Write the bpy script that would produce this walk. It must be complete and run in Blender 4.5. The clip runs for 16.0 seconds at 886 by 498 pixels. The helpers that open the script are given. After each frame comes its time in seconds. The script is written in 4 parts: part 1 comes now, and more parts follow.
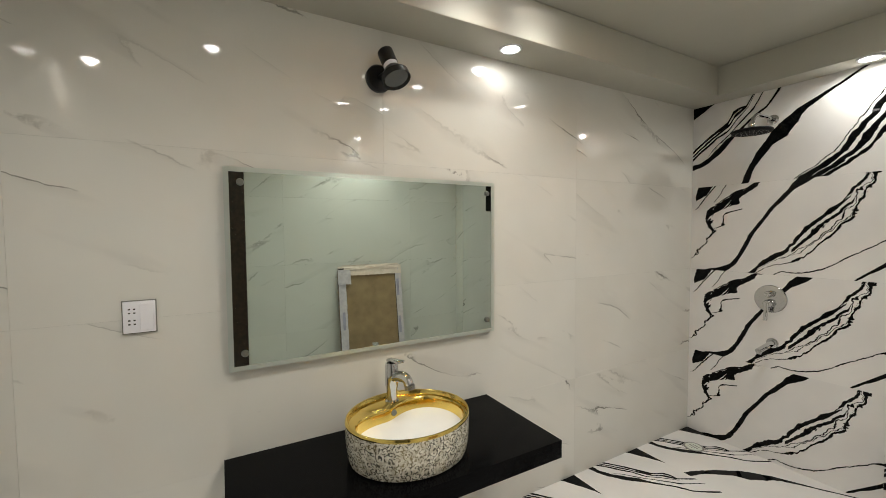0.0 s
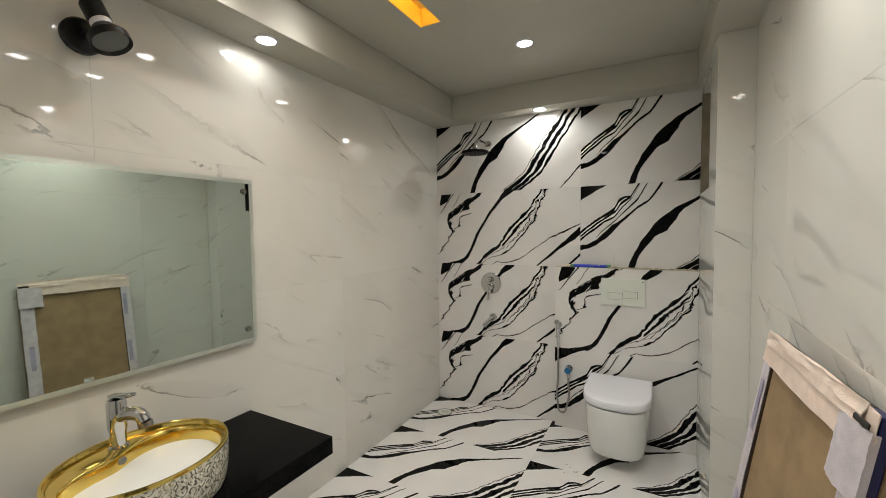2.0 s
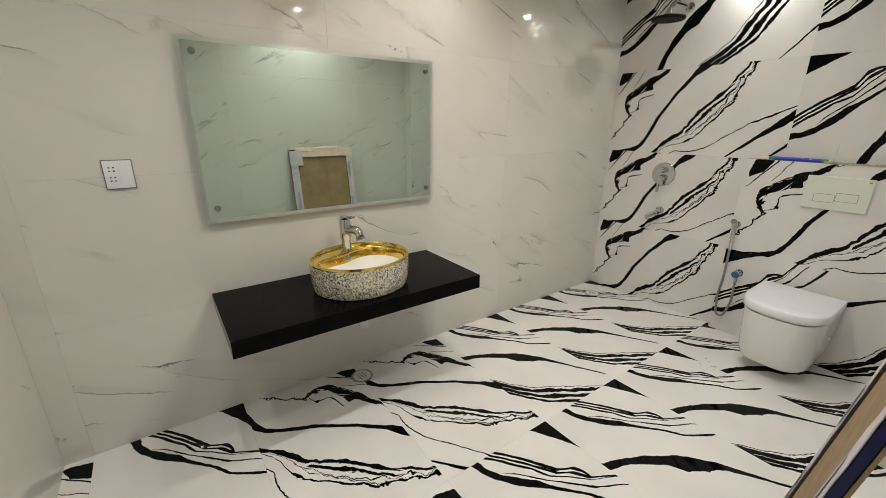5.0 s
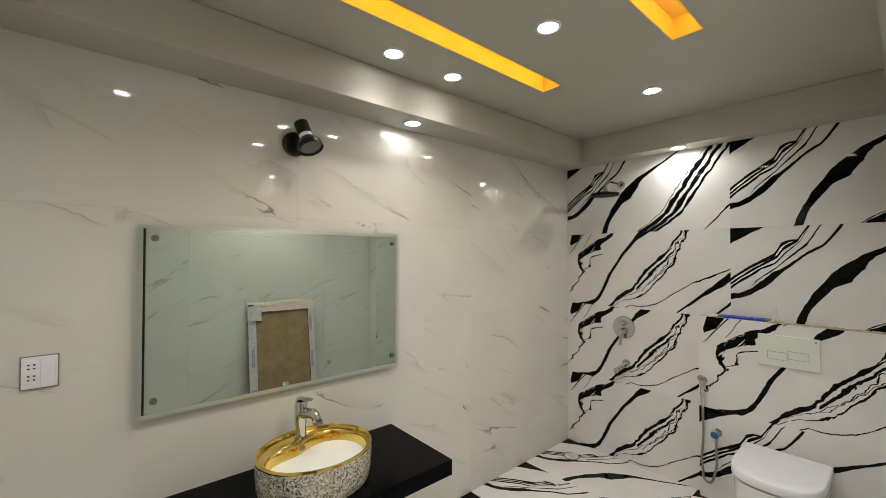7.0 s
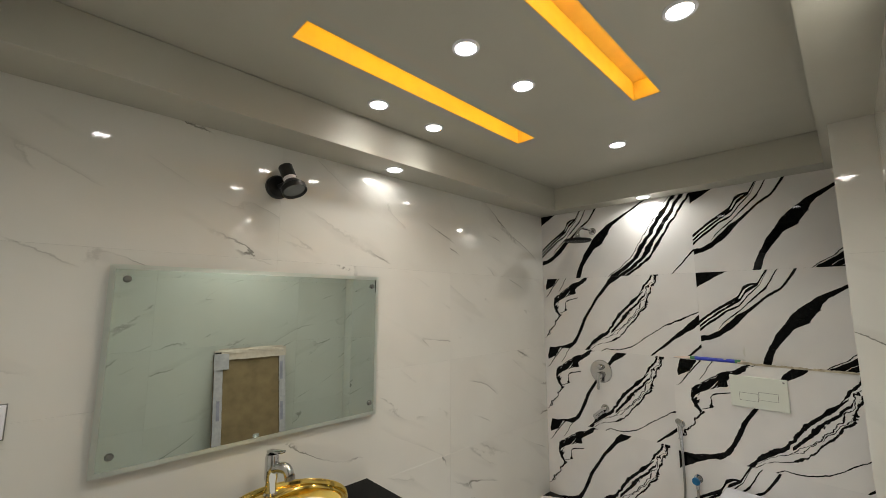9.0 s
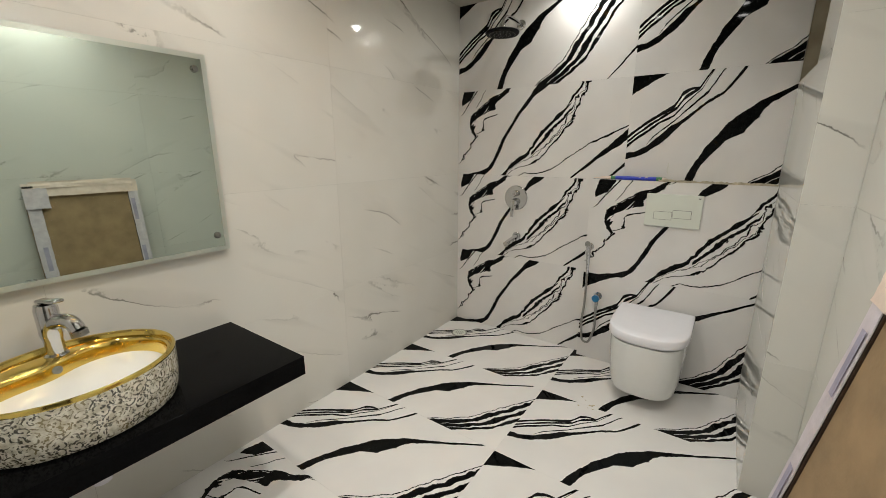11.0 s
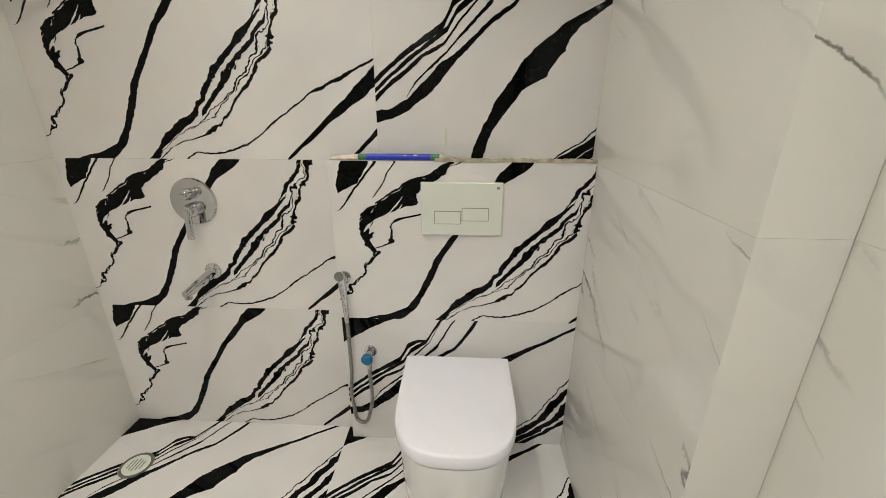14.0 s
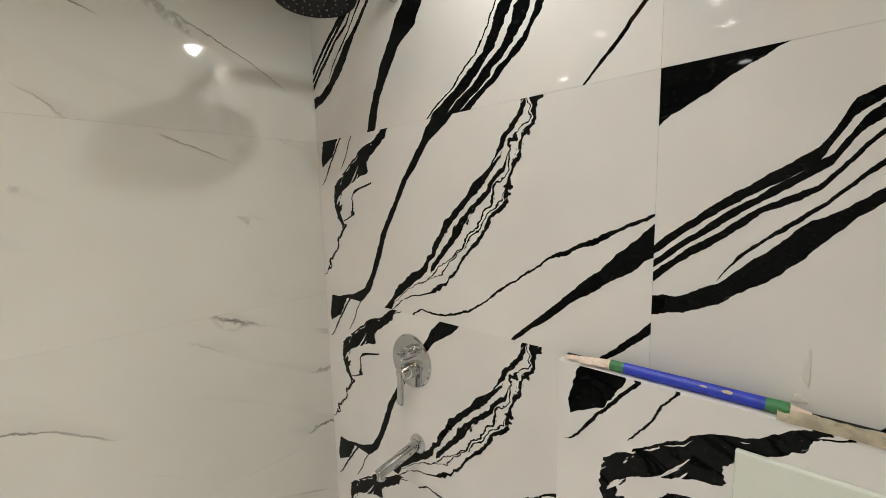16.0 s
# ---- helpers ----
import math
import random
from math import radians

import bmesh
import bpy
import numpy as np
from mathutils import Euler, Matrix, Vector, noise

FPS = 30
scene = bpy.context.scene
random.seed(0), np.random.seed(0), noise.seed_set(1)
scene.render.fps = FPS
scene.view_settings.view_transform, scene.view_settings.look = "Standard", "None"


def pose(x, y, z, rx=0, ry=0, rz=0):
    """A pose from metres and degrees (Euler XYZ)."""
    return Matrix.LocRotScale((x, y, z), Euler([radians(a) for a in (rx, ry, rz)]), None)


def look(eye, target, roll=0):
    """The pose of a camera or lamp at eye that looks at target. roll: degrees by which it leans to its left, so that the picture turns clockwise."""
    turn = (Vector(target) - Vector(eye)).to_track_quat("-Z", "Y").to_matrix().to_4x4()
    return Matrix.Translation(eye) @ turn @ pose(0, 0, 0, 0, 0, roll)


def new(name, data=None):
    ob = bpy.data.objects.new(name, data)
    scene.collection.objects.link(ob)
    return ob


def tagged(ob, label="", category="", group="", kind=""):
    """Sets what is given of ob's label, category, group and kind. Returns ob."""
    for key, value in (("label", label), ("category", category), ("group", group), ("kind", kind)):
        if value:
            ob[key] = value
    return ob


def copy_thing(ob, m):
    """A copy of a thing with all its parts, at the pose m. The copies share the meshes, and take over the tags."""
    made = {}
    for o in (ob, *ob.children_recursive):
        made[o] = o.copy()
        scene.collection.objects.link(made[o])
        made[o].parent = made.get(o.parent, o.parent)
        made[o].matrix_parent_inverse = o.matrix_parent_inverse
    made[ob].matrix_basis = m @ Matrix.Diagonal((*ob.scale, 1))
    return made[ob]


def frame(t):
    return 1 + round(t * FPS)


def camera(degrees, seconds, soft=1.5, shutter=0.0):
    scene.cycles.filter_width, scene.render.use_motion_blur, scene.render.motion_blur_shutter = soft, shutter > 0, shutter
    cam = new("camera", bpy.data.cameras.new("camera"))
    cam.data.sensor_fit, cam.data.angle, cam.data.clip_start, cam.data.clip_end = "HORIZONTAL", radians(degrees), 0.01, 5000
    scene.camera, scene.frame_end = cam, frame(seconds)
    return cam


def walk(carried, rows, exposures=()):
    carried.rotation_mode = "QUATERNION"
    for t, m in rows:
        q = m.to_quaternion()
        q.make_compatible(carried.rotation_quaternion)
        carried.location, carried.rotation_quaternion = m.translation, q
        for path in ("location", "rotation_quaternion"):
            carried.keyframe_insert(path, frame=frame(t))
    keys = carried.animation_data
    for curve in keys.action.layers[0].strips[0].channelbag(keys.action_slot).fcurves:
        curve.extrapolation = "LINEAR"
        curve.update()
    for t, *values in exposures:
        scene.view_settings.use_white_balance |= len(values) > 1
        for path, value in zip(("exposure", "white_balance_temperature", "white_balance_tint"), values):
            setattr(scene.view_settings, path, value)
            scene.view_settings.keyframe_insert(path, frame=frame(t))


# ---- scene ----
cam = camera(96.2, 16.0, soft=0.65)
PATH = [
    (0.0, (-3.037, -1.672, 1.493), (-2.063, 0.072, 1.4), -0.4),
    (0.5, (-3.039, -1.666, 1.499), (-1.769, -0.123, 1.407), -0.4),
    (1.0, (-3.018, -1.677, 1.497), (-1.502, -0.376, 1.407), -0.7),
    (1.5, (-3.019, -1.698, 1.504), (-1.341, -0.614, 1.41), -0.8),
    (2.0, (-3.041, -1.713, 1.492), (-1.288, -0.755, 1.393), -0.7),
    (2.5, (-3.07, -1.842, 1.444), (-1.326, -0.866, 1.342), -0.7),
    (3.0, (-3.147, -1.890, 1.387), (-1.590, -0.645, 1.225), -0.3),
    (3.5, (-3.221, -2.027, 1.325), (-1.918, -0.549, 0.984), -0.4),
    (3.7, (-3.248, -2.079, 1.298), (-2.018, -0.559, 0.876), -0.4),
    (5.8, (-3.122, -1.943, 1.515), (-2.020, -0.390, 0.892), 0.5),
    (6.0, (-3.128, -1.928, 1.533), (-1.989, -0.368, 1.013), 0.5),
    (6.5, (-3.129, -1.930, 1.585), (-1.898, -0.370, 1.358), 0.4),
    (7.0, (-3.132, -1.945, 1.612), (-1.828, -0.432, 1.642), 0.1),
    (7.5, (-3.160, -1.950, 1.636), (-1.790, -0.498, 1.808), 0.0),
    (8.0, (-3.178, -1.975, 1.650), (-1.808, -0.545, 1.931), 0.0),
    (8.2, (-3.183, -1.977, 1.650), (-1.813, -0.556, 1.973), 0.0),
    (10.3, (-2.983, -1.797, 1.384), (-1.486, -0.485, 1.191), 0.0),
    (10.5, (-2.882, -1.776, 1.365), (-1.368, -0.506, 1.058), 0.0),
    (11.0, (-2.643, -1.72, 1.384), (-1.059, -0.601, 0.897), -0.0),
    (11.5, (-2.414, -1.64, 1.345), (-0.742, -0.684, 0.808), 0.1),
    (12.0, (-2.175, -1.596, 1.351), (-0.4, -0.889, 0.761), 0.0),
    (12.5, (-1.909, -1.607, 1.312), (-0.054, -1.183, 0.698), 0.0),
    (13.0, (-1.671, -1.605, 1.313), (0.204, -1.368, 0.66), -0.0),
    (13.5, (-1.5, -1.564, 1.33), (0.373, -1.415, 0.646), -0.1),
    (14.0, (-1.4, -1.498, 1.39), (0.474, -1.4, 0.698), 0.0),
    (14.5, (-1.298, -1.518, 1.438), (0.608, -1.411, 0.843), 0.2),
    (15.0, (-1.134, -1.587, 1.458), (0.800, -1.215, 1.107), 0.3),
    (15.5, (-1.014, -1.505, 1.533), (0.727, -0.570, 1.229), -0.8),
    (16.0, (-0.840, -1.414, 1.559), (0.625, -0.074, 1.316), -1.4),
]
EXPOSURES = [(0.0, -0.27), (2.0, -0.41), (3.5, -0.27), (6.0, -0.22), (7.5, -0.45), (8.2, -0.5), (10.5, -0.31), (12.0, -0.2), (13.0, -0.13), (15.0, 0.0), (16.0, -0.07)]
walk(cam, [(t, look(eye, target, roll)) for t, eye, target, roll in PATH], EXPOSURES)

# world: no daylight reaches the room, only a faint night sky
world = bpy.data.worlds.new("world")
scene.world = world
world.use_nodes = True
world.node_tree.nodes["Background"].inputs[0].default_value = (0.02, 0.02, 0.025, 1)
world.node_tree.nodes["Background"].inputs[1].default_value = 0.2
DOWNLIGHT = 42.0      # glow of a lamp face
LAMP_POWER = 17.0      # watts of one downlight
STRIP = 2.5

# plan: corner of mirror wall and veined wall at the origin, room towards -x and -y
XW, YC, YS, XS = -3.70, -1.935, -2.075, -0.815   # west wall, niche side wall, south wall, step
ZS, ZC = 2.36, 2.55                            # soffit and ceiling
BX, BY, BZ = -0.055, -1.03, 1.205               # boxed-in cistern wall


# ---- materials ----
class Net:
    """Short hand for node trees."""
    def __init__(self, name, rough=0.5, metal=0.0, color=(0.8, 0.8, 0.8)):
        self.mat = bpy.data.materials.new(name)
        self.mat.use_nodes = True
        self.nt = self.mat.node_tree
        self.bsdf = self.nt.nodes["Principled BSDF"]
        self.bsdf.inputs["Roughness"].default_value = rough
        self.bsdf.inputs["Metallic"].default_value = metal
        self.bsdf.inputs["Base Color"].default_value = (*color, 1)

    def node(self, kind, **props):
        n = self.nt.nodes.new(kind)
        if "operation" in props:
            n.operation = props["operation"]
        if "use_clamp" in props:
            n.use_clamp = props["use_clamp"]
        if "dims" in props:
            n.noise_dimensions = props["dims"]
        if "data_type" in props:
            n.data_type = props["data_type"]
        if "uv_map" in props:
            n.uv_map = props["uv_map"]
        if "feature" in props:
            n.feature = props["feature"]
        if "vector_type" in props:
            n.vector_type = props["vector_type"]
        return n

    def plug(self, value, socket):
        if isinstance(value, (int, float, tuple)):
            socket.default_value = value
        else:
            self.nt.links.new(value, socket)

    def math(self, op, a, b=0.0, c=0.0, clamp=False):
        n = self.node("ShaderNodeMath", operation=op, use_clamp=clamp)
        for i, v in enumerate((a, b, c)):
            self.plug(v, n.inputs[i])
        return n.outputs[0]

    def ramp(self, fac, stops, interp="LINEAR"):
        n = self.node("ShaderNodeValToRGB")
        n.color_ramp.interpolation = interp
        while len(n.color_ramp.elements) < len(stops):
            n.color_ramp.elements.new(0.5)
        for e, (p, c) in zip(n.color_ramp.elements, stops):
            e.position = p
            e.color = (*c, 1) if len(c) == 3 else c
        self.plug(fac, n.inputs[0])
        return n.outputs[0]

    def noise(self, vec, scale, detail=3.0, rough=0.5, dims="3D"):
        n = self.node("ShaderNodeTexNoise", dims=dims)
        self.plug(vec, n.inputs["Vector"])
        n.inputs["Scale"].default_value = scale
        n.inputs["Detail"].default_value = detail
        n.inputs["Roughness"].default_value = rough
        return n

    def mix(self, fac, a, b):
        n = self.node("ShaderNodeMix", data_type="RGBA")
        self.plug(fac, n.inputs[0])
        self.plug((*a, 1) if isinstance(a, tuple) else a, n.inputs[6])
        self.plug((*b, 1) if isinstance(b, tuple) else b, n.inputs[7])
        return n.outputs[2]

    def coords(self, which="Object"):
        return self.node("ShaderNodeTexCoord").outputs[which]

    def bump(self, height, strength, dist=0.01):
        n = self.node("ShaderNodeBump")
        n.inputs["Strength"].default_value = strength
        n.inputs["Distance"].default_value = dist
        self.plug(height, n.inputs["Height"])
        self.nt.links.new(n.outputs[0], self.bsdf.inputs["Normal"])

    def base(self, col):
        self.plug(col, self.bsdf.inputs["Base Color"])


def plain(name, color, rough=0.5, metal=0.0, vary=0.06, scale=14.0, bump=0.0):
    """One surface with a soft two-scale variation in tone and roughness."""
    m = Net(name, rough, metal, color)
    co = m.coords()
    a = m.noise(co, scale, 4).outputs[0]
    dark = tuple(c * (1 - vary * 2) for c in color)
    light = tuple(min(1, c * (1 + vary)) for c in color)
    m.base(m.ramp(a, [(0.3, dark), (0.7, light)]))
    b = m.noise(co, scale * 9, 3).outputs[0]
    m.plug(m.math("MULTIPLY_ADD", b, 0.16 * rough, rough * 0.92), m.bsdf.inputs["Roughness"])
    if bump:
        m.bump(b, bump, 0.002)
    return m.mat


def split_uv(m):
    uv = m.node("ShaderNodeUVMap", uv_map="tile").outputs[0]
    s = m.node("ShaderNodeSeparateXYZ")
    m.plug(uv, s.inputs[0])
    return uv, s.outputs[0], s.outputs[1]


def vein_tile(name, along_v, along_u, seed):
    """Polished white tile with bold black veins. along_v: veins given as centre and half-width (metres) at fractions of the
    tile's height; along_u: the same over its width, with the centre as height."""
    m = Net(name, 0.07)
    m.bsdf.inputs["Specular IOR Level"].default_value = 0.12
    uv, u, v = split_uv(m)
    mp = m.node("ShaderNodeMapping")
    mp.inputs["Location"].default_value = (seed, seed * 0.7, 0)
    m.plug(uv, mp.inputs[0])
    n1 = m.noise(mp.outputs[0], 9.0, 4.0, 0.6)
    n2 = m.noise(mp.outputs[0], 17.0, 2.6, 0.5)
    sep = m.node("ShaderNodeSeparateColor")
    m.plug(n1.outputs[1], sep.inputs[0])
    sep2 = m.node("ShaderNodeSeparateColor")
    m.plug(n2.outputs[1], sep2.inputs[0])
    sway = m.math("MULTIPLY", m.math("SUBTRACT", sep.outputs[0], 0.5), 0.05)
    jag = m.math("MULTIPLY", m.math("SUBTRACT", sep2.outputs[0], 0.5), 0.05)
    ragged = m.math("MULTIPLY_ADD", sep2.outputs[1], 0.9, 0.55)
    n3 = m.noise(mp.outputs[0], 58.0, 4.0, 0.62)
    sep3 = m.node("ShaderNodeSeparateColor")
    m.plug(n3.outputs[1], sep3.inputs[0])
    fine = m.math("MULTIPLY", m.math("SUBTRACT", sep3.outputs[0], 0.5), 0.014)
    # pale slits drawn out along the run of the veins
    drawn = m.node("ShaderNodeMapping", vector_type="TEXTURE")
    drawn.inputs["Rotation"].default_value = (0, 0, radians(52))
    drawn.inputs["Scale"].default_value = (6.0, 1.0, 1.0)
    m.plug(mp.outputs[0], drawn.inputs[0])
    slit = m.ramp(m.noise(drawn.outputs[0], 62.0, 3.0, 0.6).outputs[0], [(0.63, (1, 1, 1)), (0.645, (0, 0, 0))])
    total = None
    for lines, along, across, size, span in ((along_v, v, u, 0.6, 1.2), (along_u, u, v, 1.2, 0.6)):
        for wild, stops in lines:
            r = m.node("ShaderNodeValToRGB")
            r.color_ramp.interpolation = "LINEAR"
            while len(r.color_ramp.elements) < len(stops):
                r.color_ramp.elements.new(0.5)
            for e, (p, c, w) in zip(r.color_ramp.elements, stops):
                e.position, e.color = p, ((c + 0.3) / 2, w * 10, 0, 1)
            m.plug(m.math("DIVIDE", along, size), r.inputs[0])
            rs = m.node("ShaderNodeSeparateColor")
            m.plug(r.outputs[0], rs.inputs[0])
            centre = m.math("MULTIPLY_ADD", rs.outputs[0], 2.0, -0.3 + (0.032 if size < 1 else 0.0))
            half = m.math("MULTIPLY", m.math("MULTIPLY", rs.outputs[1], 0.1), ragged)
            dist = m.math("ABSOLUTE", m.math("SUBTRACT", m.math("MULTIPLY_ADD", jag, 0.75 * wild ** 3.6, m.math("MULTIPLY_ADD", sway, min(wild, 1.1), m.math("MULTIPLY_ADD", fine, 0.35 + 0.5 * min(wild, 1.1), across))), centre))
            ink = m.math("MULTIPLY_ADD", m.math("SUBTRACT", half, dist), 900.0, 0.5, clamp=True)
            ink = m.math("MULTIPLY", ink, m.math("GREATER_THAN", rs.outputs[1], 0.004))
            if 1.0 <= wild <= 1.2:
                ink = m.math("MULTIPLY", ink, slit)
            total = ink if total is None else m.math("MAXIMUM", total, ink)
    # pale streaks that run inside the ink, and a cloudy ground
    st = m.noise(mp.outputs[0], 70.0, 2.0, 0.5).outputs[0]
    black = m.ramp(st, [(0.60, (0.0025, 0.003, 0.003)), (0.74, (0.012, 0.014, 0.013))])
    cloud = m.noise(mp.outputs[0], 3.0, 3.0).outputs[0]
    white = m.ramp(cloud, [(0.3, (0.72, 0.70, 0.69)), (0.7, (0.79, 0.77, 0.75))])
    m.base(m.mix(total, white, black))
    m.plug(m.math("MULTIPLY_ADD", cloud, 0.02, 0.022), m.bsdf.inputs["Roughness"])
    return m.mat


def strand(stops, offsets):
    """Several lines that run side by side, as one vein of a bundle each."""
    return [(wild, [(p, c + du + spread * k, w * ws) for k, (p, c, w) in enumerate(stops)]) for du, spread, ws, wild in offsets]


A_MAIN = [(0.0, 0.13, 0.075), (0.035, 0.19, 0.04), (0.09, 0.25, 0.020), (0.19, 0.288, 0.013), (0.44, 0.354, 0.012), (0.72, 0.467, 0.014), (0.88, 0.55, 0.018), (0.95, 0.60, 0.036), (1.0, 0.63, 0.034)]
A_ZIGZAG = [(0.0, -0.05, 0.0), (0.11, -0.04, 0.0), (0.12, -0.03, 0.003), (0.31, 0.060, 0.005), (0.40, 0.100, 0.010), (0.457, 0.115, 0.012), (0.50, 0.098, 0.014), (0.56, 0.096, 0.016), (0.62, 0.085, 0.018),
            (0.665, 0.093, 0.026), (0.70, 0.115, 0.042), (0.74, 0.160, 0.062), (0.77, 0.205, 0.072), (0.80, 0.225, 0.050), (0.85, 0.250, 0.045), (0.91, 0.325, 0.036), (0.95, 0.355, 0.030), (1.0, 0.385, 0.014)]
A_BRANCH = [(0.0, 0.02, 0.0), (0.47, 0.10, 0.0), (0.48, 0.11, 0.003), (0.52, 0.175, 0.010), (0.56, 0.18, 0.004), (0.64, 0.185, 0.003), (0.67, 0.21, 0.012), (0.70, 0.28, 0.014), (0.71, 0.29, 0.0)]
A_FORK = [(0.0, 0.12, 0.0), (0.76, 0.12, 0.0), (0.77, 0.13, 0.008), (0.83, 0.185, 0.005), (0.87, 0.215, 0.012), (0.92, 0.30, 0.012), (0.96, 0.36, 0.008), (1.0, 0.42, 0.004)]
A_EDGE = [(0.0, 0.0, 0.0), (0.82, 0.0, 0.0), (0.83, 0.005, 0.006), (0.88, 0.03, 0.034), (1.0, 0.062, 0.050)]
A_HAIR = [(0.0, -0.05, 0.0), (0.71, -0.02, 0.0), (0.72, 0.0, 0.003), (0.80, 0.04, 0.004), (0.88, 0.075, 0.004), (1.0, 0.13, 0.006)]
A_HAIRLINE = [(0.0, 0.1, 0.0), (0.79, 0.115, 0.0), (0.80, 0.12, 0.002), (0.9, 0.16, 0.003), (1.0, 0.20, 0.003)]
A_BAND = [(0.0, 0.352, 0.018), (0.07, 0.385, 0.010), (0.13, 0.424, 0.022), (0.2, 0.49, 0.032), (0.27, 0.54, 0.010), (0.38, 0.585, 0.013), (0.51, 0.645, 0.017), (0.62, 0.72, 0.016), (0.73, 0.785, 0.011), (0.86, 0.84, 0.010), (1.0, 0.885, 0.008)]
A_BAND_INNER = [(0.0, 0.36, 0.0), (0.24, 0.56, 0.0), (0.26, 0.57, 0.010), (0.38, 0.63, 0.013), (0.51, 0.695, 0.013), (0.62, 0.765, 0.010), (0.73, 0.82, 0.006), (0.80, 0.85, 0.0)]
A_BAND_OUTER = [(0.0, 0.375, 0.003), (0.06, 0.42, 0.004), (0.10, 0.48, 0.006), (0.145, 0.585, 0.012), (0.22, 0.63, 0.005), (0.35, 0.706, 0.007), (0.575, 0.817, 0.008), (0.87, 0.89, 0.005), (1.0, 0.915, 0.012)]
A_BAND_HAIR = [(0.0, 0.36, 0.0), (0.17, 0.52, 0.0), (0.18, 0.53, 0.003), (0.35, 0.66, 0.004), (0.55, 0.77, 0.005), (0.8, 0.86, 0.003), (1.0, 0.90, 0.003)]
A_BAND_SPLIT = [(0.0, 0.36, 0.0), (0.1, 0.42, 0.003), (0.24, 0.60, 0.003), (0.4, 0.70, 0.0035), (0.55, 0.79, 0.003), (0.7, 0.855, 0.0)]
A_THREAD = [(0.0, -0.1, 0.0), (0.415, -0.01, 0.0), (0.42, 0.0, 0.003), (0.46, 0.018, 0.003), (0.53, 0.020, 0.003), (0.62, 0.05, 0.0034), (0.71, 0.132, 0.004), (0.81, 0.216, 0.0034), (0.9, 0.265, 0.006), (1.0, 0.322, 0.0034)]
A_SPEAR = [(0.0, -0.1, 0.0), (0.72, -0.02, 0.0), (0.73, 0.0, 0.005), (0.80, 0.07, 0.011), (0.87, 0.144, 0.013), (0.93, 0.20, 0.022), (1.0, 0.272, 0.036)]
A_CORNER = [(0.0, -0.1, 0.0), (0.905, -0.02, 0.0), (0.915, 0.0, 0.006), (1.0, 0.095, 0.012)]
VEIN_A = vein_tile("veined_tile_a",
    [(0.4, A_MAIN), (1.2, A_ZIGZAG), (1.0, A_BRANCH), (1.0, A_FORK), (0.6, A_EDGE), (0.6, A_HAIR), (0.6, A_HAIRLINE), (1.0, A_BAND), (1.0, A_BAND_INNER), (1.1, A_BAND_OUTER), (1.3, A_BAND_HAIR), (1.2, A_BAND_SPLIT)],
    [(0.8, A_THREAD), (0.4, A_SPEAR), (0.5, A_CORNER)], 3.1)
B_THICK = [(0.0, 0.303, 0.021), (0.035, 0.310, 0.022), (0.165, 0.338, 0.018), (0.287, 0.382, 0.025), (0.38, 0.423, 0.033), (0.45, 0.472, 0.054), (0.545, 0.511, 0.053), (0.625, 0.548, 0.037),
           (0.69, 0.594, 0.034), (0.76, 0.66, 0.022), (0.86, 0.77, 0.014), (1.0, 0.91, 0.010)]
B_ROPE = [(0.0, 0.60, 0.044), (0.11, 0.70, 0.034), (0.22, 0.775, 0.024), (0.36, 0.83, 0.030), (0.52, 0.89, 0.022), (0.7, 0.96, 0.028), (0.85, 1.02, 0.020), (1.0, 1.09, 0.024)]
B_WEDGE = [(0.0, 0.545, 0.058), (0.05, 0.562, 0.040), (0.10, 0.580, 0.022), (0.14, 0.594, 0.008), (0.175, 0.6, 0.0), (1.0, 0.7, 0.0)]
B_LOW = [(0.0, 0.146, 0.019), (0.045, 0.158, 0.014), (0.09, 0.182, 0.019), (0.133, 0.227, 0.026), (0.183, 0.286, 0.027), (0.23, 0.332, 0.014), (0.283, 0.393, 0.009), (0.32, 0.431, 0.009),
         (0.368, 0.471, 0.008), (0.395, 0.512, 0.011), (0.426, 0.572, 0.013), (0.45, 0.62, 0.012), (0.48, 0.7, 0.0)]
B_TOP = [(0.0, 0.254, 0.009), (0.086, 0.340, 0.009), (0.149, 0.384, 0.011), (0.188, 0.418, 0.012), (0.215, 0.479, 0.012), (0.242, 0.50, 0.008), (0.277, 0.503, 0.004), (0.31, 0.565, 0.004), (0.335, 0.61, 0.003), (0.36, 0.7, 0.0)]
B_SECOND = [(0.0, 0.226, 0.008), (0.087, 0.314, 0.008), (0.15, 0.364, 0.008), (0.2, 0.409, 0.009), (0.225, 0.460, 0.010), (0.277, 0.50, 0.009), (0.314, 0.58, 0.008), (0.325, 0.6, 0.008), (0.36, 0.7, 0.0)]
B_THIRD = [(0.0, 0.200, 0.010), (0.03, 0.233, 0.009), (0.13, 0.326, 0.008), (0.19, 0.366, 0.006), (0.235, 0.436, 0.005), (0.286, 0.495, 0.004), (0.322, 0.584, 0.004), (0.36, 0.7, 0.0)]
B_FOURTH = [(0.0, 0.10, 0.0), (0.085, 0.20, 0.0), (0.09, 0.21, 0.002), (0.111, 0.250, 0.004), (0.2, 0.344, 0.005), (0.247, 0.404, 0.006), (0.312, 0.478, 0.008), (0.354, 0.572, 0.006), (0.37, 0.6, 0.005), (0.40, 0.7, 0.0)]
B_CORNER = [(0.0, -0.2, 0.0), (0.86, -0.02, 0.0), (0.88, 0.0, 0.004), (1.0, 0.16, 0.009)]
